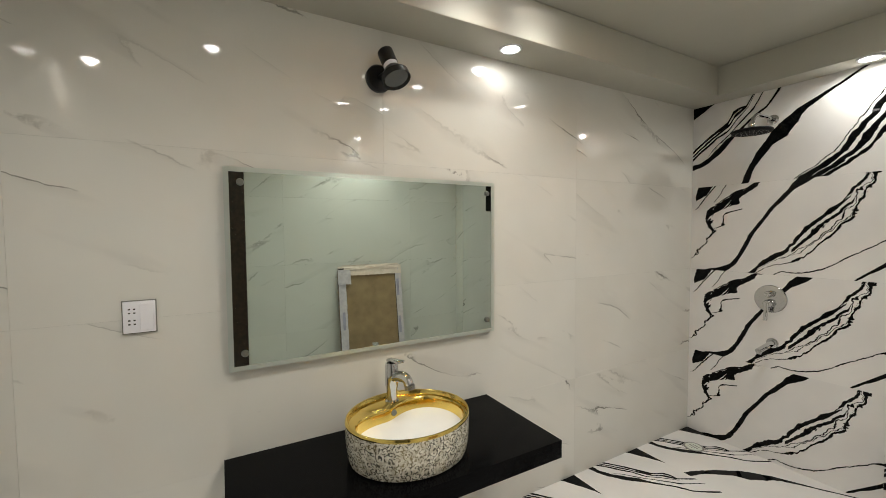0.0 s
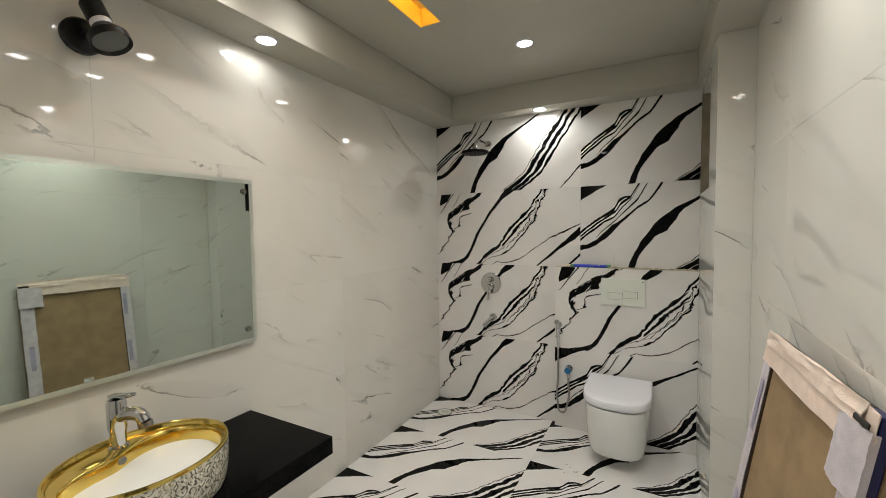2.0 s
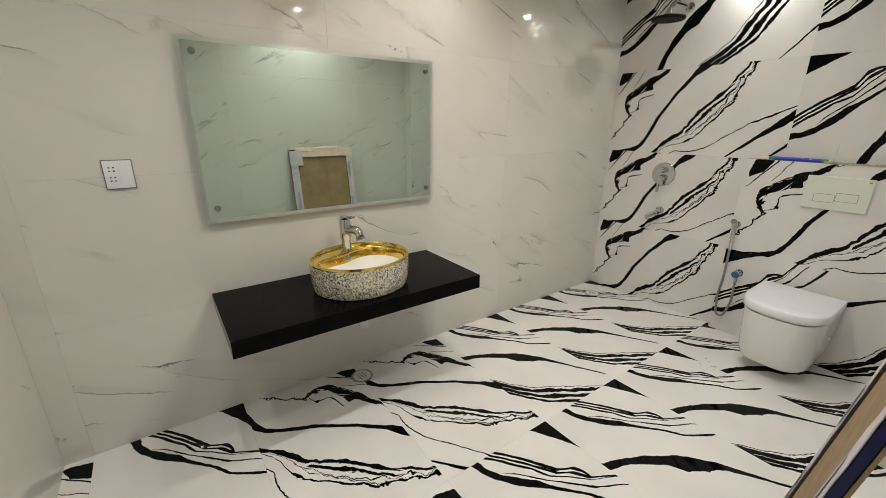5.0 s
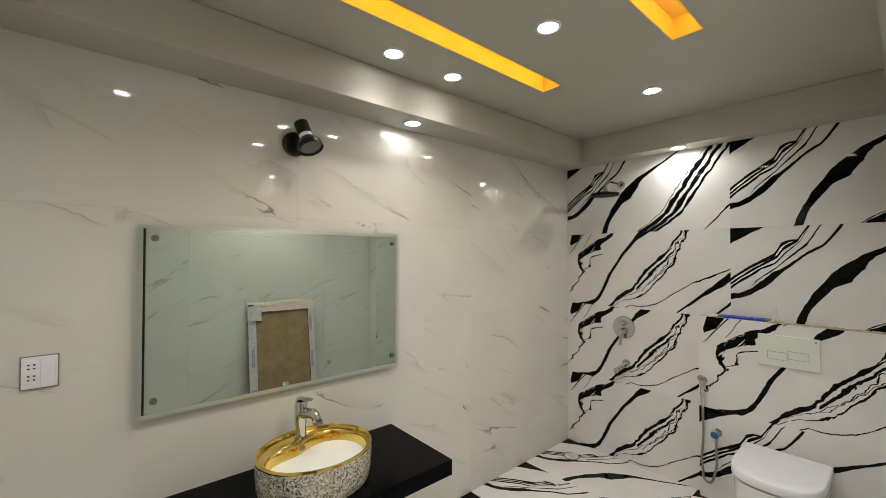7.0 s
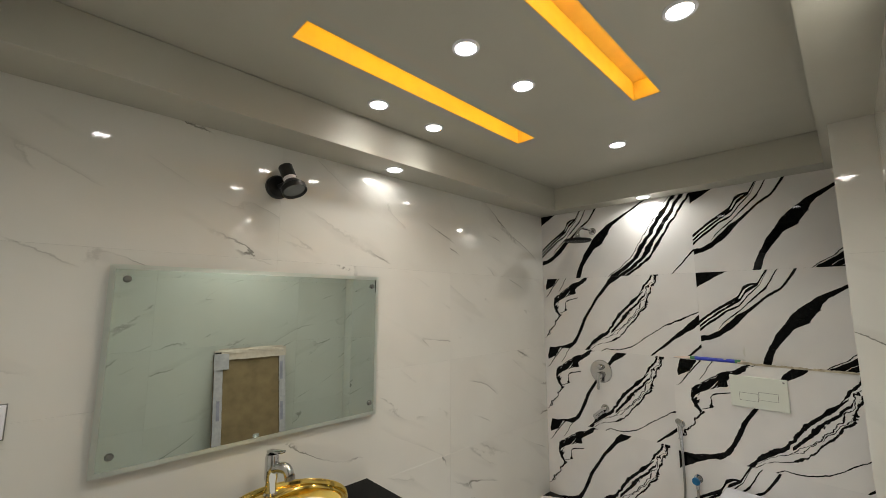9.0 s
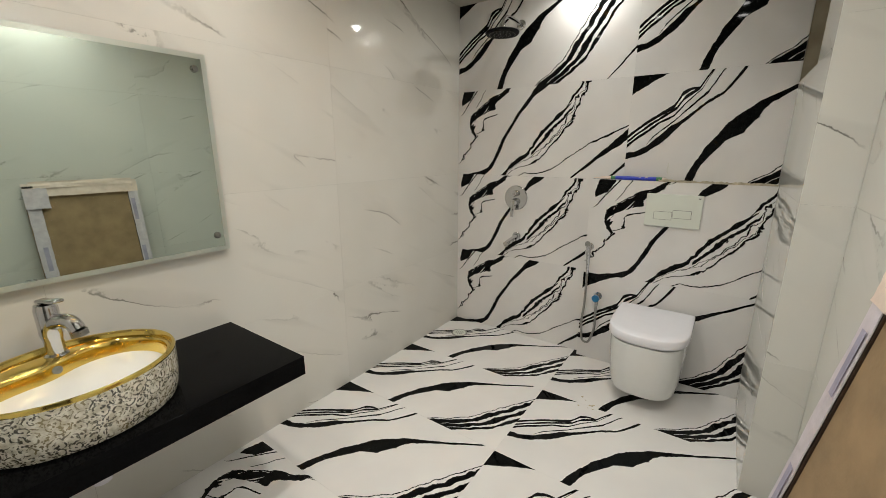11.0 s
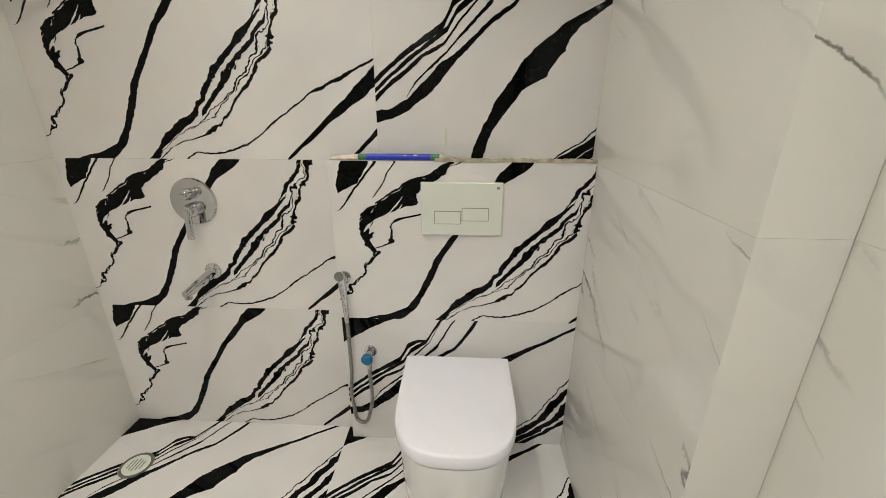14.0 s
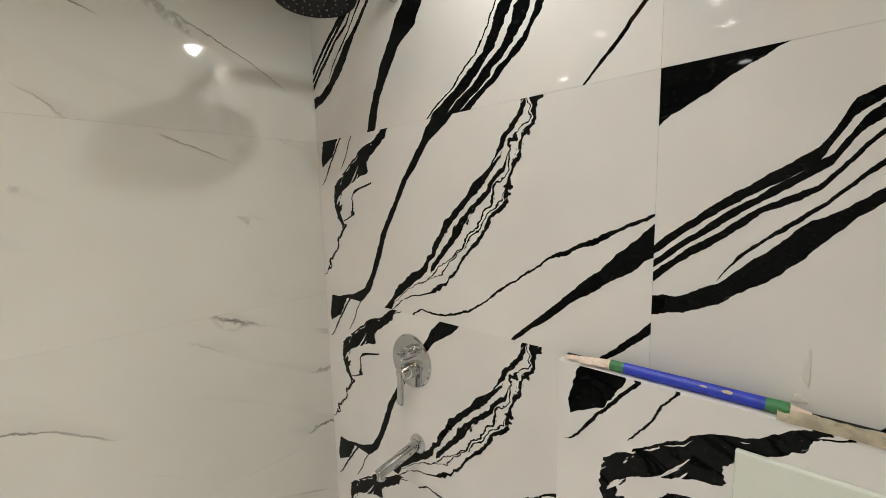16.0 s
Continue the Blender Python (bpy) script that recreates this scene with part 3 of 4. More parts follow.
# ---- things ----
def vanity():
    ob = empty("vanity_top", "thick polished black granite shelf fixed to the wall", "vanity top")
    part("slab", boxed(-3.05, -1.85, -0.527, -0.0005, 0.618, 0.638, bevel=0.0006), GRANITE, ob)
    part("apron", boxed(-3.0499, -1.8501, -0.5269, -0.505, 0.565, 0.6178, bevel=0.0004), GRANITE, ob, "black granite front apron")
    for x in (-3.0495, -1.8725):
        part("apron", boxed(x, x + 0.022, -0.5046, -0.0006, 0.565, 0.6178, bevel=0.0004), GRANITE, ob, "black granite end apron")


def ellipse(cx, cy, rx, ry, z, n=56, dent=0.0):
    pts = []
    for i in range(n):
        t = 2 * math.pi * i / n
        k = 1.0 - dent * max(0.0, math.cos(t - math.radians(112))) ** 3
        pts.append((cx + rx * k * math.cos(t), cy + ry * k * math.sin(t), z))
    return pts


def basin():
    """Oval vessel basin: printed side, gold rim and tap deck, white bowl."""
    cx, cy, z0, h = -2.42, -0.285, 0.638, 0.152
    rx, ry = 0.243, 0.212
    ob = empty("vessel_basin", "oval white basin with gold rim and printed scrolls on black shelf", "basin")
    out = [ellipse(cx, cy, rx * k, ry * k, z0 + z) for k, z in ((0.90, 0.0), (0.945, 0.006), (0.975, 0.03), (0.995, 0.08), (1.0, h - 0.008))]
    shell = part("shell", loft(out, False), SCROLL, ob, "white shell printed with gold and grey scrolls", True)
    uv = shell.data.uv_layers.new(name="tile")
    for face in shell.data.polygons:
        spots = [shell.data.vertices[k].co for k in face.vertices]
        turns = [math.atan2(p.y - cy, p.x - cx) for p in spots]
        if max(turns) - min(turns) > math.pi:
            turns = [t + 2 * math.pi if t < 0 else t for t in turns]
        for loop, p, t in zip(face.loop_indices, spots, turns):
            uv.data[loop].uv = (t * 0.228, p.z)
    rim = [ellipse(cx, cy, rx * k, ry * k, z0 + h + z) for k, z in ((1.0, -0.0078), (1.004, -0.002), (0.99, 0.004), (0.965, 0.004), (0.95, -0.001), (0.935, -0.018))]
    part("rim", loft(rim, False), GOLD, ob, "gold glazed rim", True)
    deck = [ellipse(cx, cy, rx * 0.936, ry * 0.936, z0 + h - 0.012), ellipse(cx, cy - 0.004, rx * 0.90, ry * 0.90, z0 + h - 0.013, dent=0.42),
            ellipse(cx, cy - 0.005, rx * 0.89, ry * 0.885, z0 + h - 0.017, dent=0.44), ellipse(cx, cy - 0.006, rx * 0.885, ry * 0.88, z0 + h - 0.024, dent=0.445),
            ellipse(cx, cy - 0.008, rx * 0.87, ry * 0.86, z0 + h - 0.060, dent=0.45)]
    part("tap_deck", loft(deck, False), GOLD, ob, "gold glazed tap deck", True)
    bowl = [ellipse(cx, cy - 0.008, rx * 0.87 * k, ry * 0.86 * k, z0 + z, dent=0.45 * min(1.0, k)) for k, z in
            ((1.0, h - 0.0595), (0.985, 0.080), (0.93, 0.063), (0.8, 0.052), (0.55, 0.045), (0.12, 0.042))]
    part("bowl", loft(bowl), CERAMIC, ob, "white glazed bowl", True)
    part("waste", moved(turned([(0.031, 0.0), (0.031, 0.003), (0.026, 0.006), (0.018, 0.006), (0.016, 0.003), (0.002, 0.004)], 28), pose(cx - 0.012, cy - 0.002, z0 + 0.0435)), CHROME, ob, "chrome waste ring", True)
    part("overflow", moved(turned([(0.012, 0), (0.012, 0.003), (0.008, 0.004), (0.006, 0.001)], 20), pose(cx - 0.022, cy + 0.096, z0 + h - 0.036, 78, 0, 12)), GROOVE, ob, "small overflow hole")
    part("drain_pipe", turned_at([(0.020, 0), (0.020, -0.163), (0.025, -0.165), (0.025, -0.218), (0.019, -0.221)], (cx, cy, 0.6178)), PLASTIC, ob, "white plastic drain stub", True)


def turned_at(profile, at):
    return moved(turned(profile, 28), pose(*at))


def basin_tap():
    x, y, z = -2.425, -0.125, 0.773
    ob = empty("basin_tap", "short chrome single-lever tap on the basin", "tap", at=(0, 0, 0))
    part("body", turned_at([(0.027, 0), (0.027, 0.006), (0.021, 0.011), (0.021, 0.045), (0.025, 0.060), (0.0255, 0.125), (0.022, 0.137), (0.004, 0.140)], (x, y, z)), CHROME, ob, smooth=True)
    spout = tube("spout", [(x, y - 0.005, z + 0.086), (x + 0.018, y - 0.036, z + 0.096), (x + 0.034, y - 0.060, z + 0.090), (x + 0.040, y - 0.070, z + 0.072)], 0.0185, CHROME, ob)
    part("aerator", cyl(bmesh.new(), (x + 0.0402, y - 0.0705, z + 0.072), (x + 0.042, y - 0.073, z + 0.058), 0.0195), STEEL, spout, "steel aerator", True)
    part("lever", moved(boxed(-0.013, 0.013, -0.062, 0.018, 0, 0.009, bevel=0.004), pose(x, y, z + 0.141, -5, 0, 18)), CHROME, ob, "flat chrome lever", True)
    ob.scale = (1.12, 1.12, 1.22)
    ob.location = (x * (1 - 1.12), y * (1 - 1.12), z * (1 - 1.22))


def wall_mirror():
    x0, x1, z0, z1, y = -3.025, -1.822, 0.974, 1.731, -0.028
    ob = empty("mirror", "large greenish frameless mirror held by four steel studs", "mirror")
    b = 0.018
    part("back", boxed(x0 + 0.002, x1 - 0.002, y + 0.0005, y + 0.005, z0 + 0.002, z1 - 0.002), GROOVE, ob)
    bm = bmesh.new()
    o = [bm.verts.new(p) for p in ((x0, y, z0), (x1, y, z0), (x1, y, z1), (x0, y, z1))]
    i = [bm.verts.new(p) for p in ((x0 + b, y - 0.0008, z0 + b), (x1 - b, y - 0.0008, z0 + b), (x1 - b, y - 0.0008, z1 - b), (x0 + b, y - 0.0008, z1 - b))]
    for k in range(4):
        bm.faces.new((o[k], o[(k + 1) % 4], i[(k + 1) % 4], i[k]))
    part("bevel", bm, MIRROR_EDGE, ob, "bevelled mirror edge")
    bm = bmesh.new()
    bm.faces.new([bm.verts.new(p) for p in ((x0 + b, y - 0.0008, z0 + b), (x1 - b, y - 0.0008, z0 + b), (x1 - b, y - 0.0008, z1 - b), (x0 + b, y - 0.0008, z1 - b))])
    part("glass", bm, MIRROR, ob, "greenish silvered glass")
    for sx in (x0 + 0.055, x1 - 0.045):
        for sz in (z0 + 0.065, z1 - 0.055):
            bm = cyl(bmesh.new(), (sx, -0.0005, sz), (sx, y - 0.009, sz), 0.009)
            cyl(bm, (sx, y - 0.0035, sz), (sx, y - 0.011, sz), 0.0135, 0.010)
            part("stud", bm, STEEL, ob, "steel stud", True)


def wall_spot():
    x, z = -2.41, 2.13
    ob = empty("wall_spotlight", "black adjustable wall spotlight, switched off", "wall light")
    part("base", moved(turned([(0.058, 0), (0.058, 0.016), (0.052, 0.022), (0.004, 0.024)], 36), pose(x - 0.01, -0.0005, z + 0.02, 90)), BLACK, ob, smooth=True)
    part("arm", cyl(bmesh.new(), (x - 0.01, -0.02, z + 0.02), (x + 0.002, -0.085, z + 0.03), 0.011), BLACK, ob, smooth=True)
    top, bot = Vector((x - 0.008, -0.082, z + 0.105)), Vector((x + 0.018, -0.145, z - 0.025))
    d = (bot - top)
    part("body", cyl(bmesh.new(), top, top + d * 0.45, 0.033), BLACK, ob, smooth=True)
    part("collar", cyl(bmesh.new(), top + d * 0.45, top + d * 0.62, 0.031), PLASTIC, ob, "pale band", True)
    bm = cyl(bmesh.new(), top + d * 0.60, top + d * 0.82, 0.034, 0.058, caps=False)
    cyl(bm, top + d * 0.82, top + d, 0.058, 0.058, caps=False)
    cyl(bm, top + d, top + d * 0.9, 0.058, 0.050, caps=False)
    head = part("head", bm, BLACK, ob, smooth=True)
    part("lens", cyl(bmesh.new(), top + d * 0.88, top + d * 0.93, 0.050), LENS, head, "grey frosted lens", True)


def socket_plate():
    x0, x1, z0, z1 = -3.330, -3.240, 1.155, 1.262
    ob = empty("power_socket", "square white wall socket plate with a switch", "socket")
    plate = part("plate", boxed(x0, x1, -0.010, -0.0005, z0, z1, bevel=0.003), PLASTIC, ob, smooth=True)
    part("frame", boxed(x0 - 0.003, x1 + 0.003, -0.004, -0.0004, z0 - 0.003, z1 + 0.003), GROOVE, ob, "dark plate edge")
    for dx in (0.018, 0.032):
        for dz in (0.03, 0.043, 0.068, 0.081):
            part("socket_hole", boxed(x0 + dx - 0.003, x0 + dx + 0.003, -0.0108, -0.0095, z0 + dz - 0.0022, z0 + dz + 0.0022), HOLLOW_SHADE, plate)
    part("switch", boxed(x0 + 0.047, x1 - 0.006, -0.0118, -0.0098, z0 + 0.008, z1 - 0.008, bevel=0.0015), PLASTIC, plate)


def d_ring(xb, length, width, z, n=40, p=2.6):
    """Flat back, rounded front, centred on y = -1.485."""
    pts = []
    for i in range(n):
        t = -math.pi / 2 + math.pi * i / (n - 1)
        c, s = math.cos(t), math.sin(t)
        pts.append((xb - length * (0.45 + 0.55 * abs(c) ** (2 / p)) if i not in (0, n - 1) else xb - length * 0.45, -1.485 + width / 2 * math.copysign(abs(s) ** (2 / p), s), z))
    return [(xb, -1.485 - width / 2, z)] + pts + [(xb, -1.485 + width / 2, z)]


def toilet():
    ob = empty("toilet", "white wall-hung ceramic toilet with the lid closed", "toilet")
    xb = BX - 0.0005
    body = [d_ring(xb, l, w, z, p=3.0) for l, w, z in ((0.35, 0.25, 0.076), (0.415, 0.295, 0.079), (0.452, 0.330, 0.096), (0.475, 0.350, 0.15), (0.487, 0.362, 0.25), (0.495, 0.374, 0.36), (0.495, 0.374, 0.399))]
    part("bowl", loft(body), CERAMIC, ob, smooth=True)
    seat = [d_ring(xb - 0.045, l, w, z, p=2.9) for l, w, z in ((0.436, 0.348, 0.3995), (0.440, 0.352, 0.402), (0.440, 0.352, 0.409), (0.436, 0.348, 0.411))]
    part("seat", loft(seat), PLASTIC, ob, "white plastic seat", True)
    lid = [d_ring(xb - 0.040, l, w, z, p=2.9) for l, w, z in ((0.452, 0.382, 0.4115), (0.463, 0.394, 0.4135), (0.466, 0.397, 0.420), (0.464, 0.395, 0.453), (0.460, 0.391, 0.458), (0.453, 0.383, 0.4605), (0.40, 0.335, 0.462))]
    cover = part("lid", loft(lid), PLASTIC, ob, "white closed lid", True)
    for y in (-1.405, -1.565):
        part("hinge", cyl(bmesh.new(), (xb - 0.03, y - 0.02, 0.42), (xb - 0.03, y + 0.02, 0.42), 0.014), CHROME, cover, "chrome hinge", True)
    for s in (-1, 1):
        part("bolt_cap", cyl(bmesh.new(), (xb - 0.09, -1.485 + s * 0.166, 0.23), (xb - 0.09, -1.485 + s * 0.184, 0.23), 0.010), PLASTIC, ob, "white bolt cap", True)


def flush_plate():
    ob = empty("flush_plate", "pale dual flush plate on the cistern wall", "flush plate")
    y0, y1, z0, z1 = -1.632, -1.352, 0.950, 1.137
    x = BX - 0.0005
    plate = part("plate", boxed(x - 0.012, x, y0, y1, z0, z1, bevel=0.003), PLATE, ob)
    ym = (y0 + y1) / 2
    for a, b, dz in ((ym + 0.003, ym + 0.092, 0.0), (ym - 0.092, ym - 0.003, 0.012)):
        part("button_gap", boxed(x - 0.0128, x - 0.0118, a - 0.002, b + 0.002, z0 + 0.041 + dz, z0 + 0.088 + dz), GROOVE, plate)
        part("button", boxed(x - 0.0145, x - 0.0126, a, b, z0 + 0.043 + dz, z0 + 0.086 + dz), PLATE, plate)
    part("mark", boxed(x - 0.0126, x - 0.0119, y0 + 0.012, y0 + 0.022, z1 - 0.022, z1 - 0.014), GROOVE, plate)


def health_faucet():
    ob = empty("health_faucet", "chrome hand spray hanging on its hook with a steel hose", "hand spray")
    x = BX - 0.0005
    part("hook", moved(turned([(0.024, 0), (0.024, 0.006), (0.016, 0.010), (0.016, 0.040), (0.012, 0.044)], 28), pose(x, -1.058, 0.775, 0, -90)), CHROME, ob, smooth=True)
    part("handle", cyl(cyl(bmesh.new(), (x - 0.042, -1.058, 0.80), (x - 0.034, -1.060, 0.70), 0.016, 0.012), (x - 0.034, -1.060, 0.70), (x - 0.030, -1.061, 0.60), 0.012, 0.009), CHROME, ob, smooth=True)
    part("nozzle", cyl(bmesh.new(), (x - 0.040, -1.058, 0.795), (x - 0.062, -1.056, 0.803), 0.015, 0.018), STEEL, ob, smooth=True)
    tube("hose", [(x - 0.030, -1.061, 0.60), (x - 0.028, -1.060, 0.40), (x - 0.036, -1.058, 0.21), (x - 0.048, -1.090, 0.130), (x - 0.052, -1.132, 0.20), (x - 0.045, -1.138, 0.40)], 0.0075, STEEL, ob, "braided steel hose")
    valve = part("valve", cyl(cyl(bmesh.new(), (x, -1.135, 0.452), (x - 0.05, -1.135, 0.452), 0.013), (x - 0.045, -1.137, 0.45), (x - 0.045, -1.138, 0.40), 0.012, 0.010), CHROME, ob, smooth=True)
    part("flange", cyl(bmesh.new(), (x, -1.135, 0.452), (x - 0.004, -1.135, 0.452), 0.026), CHROME, valve, smooth=True)
    part("knob", moved(turned([(0.021, 0), (0.023, 0.004), (0.023, 0.016), (0.018, 0.021)], 24), pose(x - 0.05, -1.135, 0.452, 0, -90)), TEAL, valve, "knob still in blue film", True)


def shower_valve():
    ob = empty("shower_valve", "round chrome concealed shower mixer plate with lever", "shower valve")
    y, z = -0.497, 1.045
    part("plate", moved(turned([(0.088, 0), (0.088, 0.004), (0.084, 0.009), (0.004, 0.010)], 48), pose(-0.0005, y, z, 0, -90)), CHROME, ob, smooth=True)
    for dz, r in ((0.032, 0.021), (-0.028, 0.026)):
        part("knob", moved(turned([(r, 0), (r, 0.022), (r * 0.85, 0.028), (r * 0.8, 0.042), (r * 0.7, 0.045)], 28), pose(-0.009, y, z + dz, 0, -90)), CHROME, ob, smooth=True)
    part("lever", moved(boxed(-0.007, 0.007, -0.012, 0.012, -0.105, 0.01, bevel=0.005), pose(-0.050, y, z - 0.03, 4)), CHROME, ob, smooth=True)
    part("diverter_pin", boxed(-0.060, -0.052, y - 0.012, y + 0.012, z + 0.026, z + 0.038, bevel=0.003), CHROME, ob, smooth=True)


def bath_spout():
    ob = empty("wall_spout", "chrome wall spout below the shower mixer", "spout")
    y, z = -0.515, 0.765
    part("flange", moved(turned([(0.032, 0), (0.032, 0.006), (0.022, 0.012)], 32), pose(-0.0005, y, z, 0, -90)), CHROME, ob, smooth=True)
    part("pipe", cyl(cyl(bmesh.new(), (-0.01, y, z), (-0.16, y + 0.012, z - 0.030), 0.018, 0.0165), (-0.148, y + 0.011, z - 0.030), (-0.152, y + 0.011, z - 0.050), 0.013), CHROME, ob, smooth=True)


def shower_head():
    ob = empty("overhead_shower", "round black and chrome overhead shower on a wall arm", "shower")
    y, z = -0.482, 2.170
    part("flange", moved(turned([(0.030, 0), (0.030, 0.006), (0.02, 0.014)], 32), pose(-0.0005, y, z, 0, -90)), CHROME, ob, smooth=True)
    tube("arm", [(-0.005, y, z), (-0.13, y, z + 0.005), (-0.235, y, z - 0.012), (-0.268, y, z - 0.055)], 0.011, CHROME, ob)
    part("joint", moved(turned([(0.014, 0), (0.020, -0.010), (0.020, -0.024), (0.030, -0.034)], 28), pose(-0.268, y, z - 0.050)), CHROME, ob, smooth=True)
    rose = part("rose", moved(turned([(0.028, 0.0), (0.060, -0.008), (0.100, -0.014), (0.103, -0.020), (0.100, -0.027), (0.004, -0.028)], 44), pose(-0.268, y, z - 0.082)), ROSE, ob, smooth=True)
    part("face", moved(turned([(0.096, 0.0), (0.096, -0.003)], 44), pose(-0.268, y, z - 0.1102)), ROSE, rose, "black nozzle face")
    for r, n in ((0.025, 8), (0.05, 15), (0.078, 22)):
        bm = bmesh.new()
        for i in range(n):
            t = 2 * math.pi * i / n
            c = (-0.268 + r * math.cos(t), y + r * math.sin(t))
            cyl(bm, (*c, z - 0.113), (*c, z - 0.116), 0.0028, seg=6)
        part("nozzle_ring", bm, STEEL, rose, "ring of small nozzles")


def floor_drain(x, y):
    ob = empty("floor_drain", "round steel floor drain with a slotted cover", "drain", "floor drains")
    part("ring", moved(turned([(0.062, 0), (0.062, 0.002), (0.056, 0.003), (0.052, 0.0015)], 40), pose(x, y, 0.0003)), STEEL, ob, smooth=True)
    cover = part("cover", moved(turned([(0.050, 0), (0.050, 0.0025), (0.044, 0.003)], 40), pose(x, y, 0.0004)), PLATE, ob, "pale cover", True)
    for k in range(-2, 3):
        w = 0.03 - abs(k) * 0.005
        part("slot", boxed(x - w, x + w, y + k * 0.013 - 0.002, y + k * 0.013 + 0.002, 0.0030, 0.0040), GROOVE, cover)


def marker():
    """Blue and green tube with a pale tip on the ledge."""
    ob = empty("paint_marker", "blue and green capped tube with a pale tip on the ledge", "marker")
    x, z = BX + 0.018, BZ + 0.0115
    part("barrel", cyl(bmesh.new(), (x, -1.165, z), (x, -1.385, z), 0.011), BLUE, ob, smooth=True)
    part("collar", cyl(bmesh.new(), (x, -1.138, z), (x, -1.165, z), 0.0105), GREEN, ob, "green collar", True)
    part("collar", cyl(bmesh.new(), (x, -1.385, z), (x, -1.415, z), 0.0112), GREEN, ob, "green collar", True)
    part("tip", cyl(bmesh.new(), (x - 0.004, -1.04, z - 0.004), (x, -1.138, z), 0.003, 0.010), CREAM, ob, "pale tapered tip", True)
    rnd = random.Random(11)
    for y0, r in ((-1.06, 0.009), (-1.09, 0.011), (-1.115, 0.010), (-1.43, 0.012), (-1.455, 0.010), (-1.30, 0.005), (-1.335, 0.006)):
        bm = turned([(r * 0.3, -r * 0.55), (r, -r * 0.3), (r * 1.1, 0.0), (r * 0.7, r * 0.45), (r * 0.1, r * 0.6)], 9)
        for v in bm.verts:
            v.co = Vector((v.co.x * rnd.uniform(0.6, 1.0), v.co.y * rnd.uniform(1.2, 2.2), v.co.z * rnd.uniform(0.7, 1.0)))
        part("cement_lump", moved(bm, pose(x - 0.006, y0, z + (0.006 if -1.4 < y0 < -1.2 else -0.003))), CREAM if y0 > -1.2 else CEMENT, ob, "dried cement lump")
    part("tail", cyl(bmesh.new(), (x, -1.415, z), (x, -1.44, z - 0.002), 0.009, 0.006), CREAM, ob, "pale end", True)


def rough_strip(name, parent_label, x0, x1, y0, y1, z, h, seed):
    """Uneven line of cement left along a tile edge."""
    rnd = random.Random(seed)
    n = 60
    bm = bmesh.new()
    rows = []
    for i in range(n + 1):
        y = y0 + (y1 - y0) * i / n
        a, b, c = rnd.uniform(-0.0015, 0.0015), rnd.uniform(-0.002, 0.001), rnd.uniform(0.55, 1.0) * h
        rows.append([bm.verts.new(p) for p in ((x0 + a, y, z - 0.001), (x0 + a * 0.5 + 0.002, y, z + c), (x1 + b, y, z + c * 0.7), (x1, y, z - 0.001))])
    for p, q in zip(rows, rows[1:]):
        for k in range(3):
            bm.faces.new((p[k], q[k], q[k + 1], p[k + 1]))
    return structure(name, bm, CEMENT, parent_label, "cement strip")


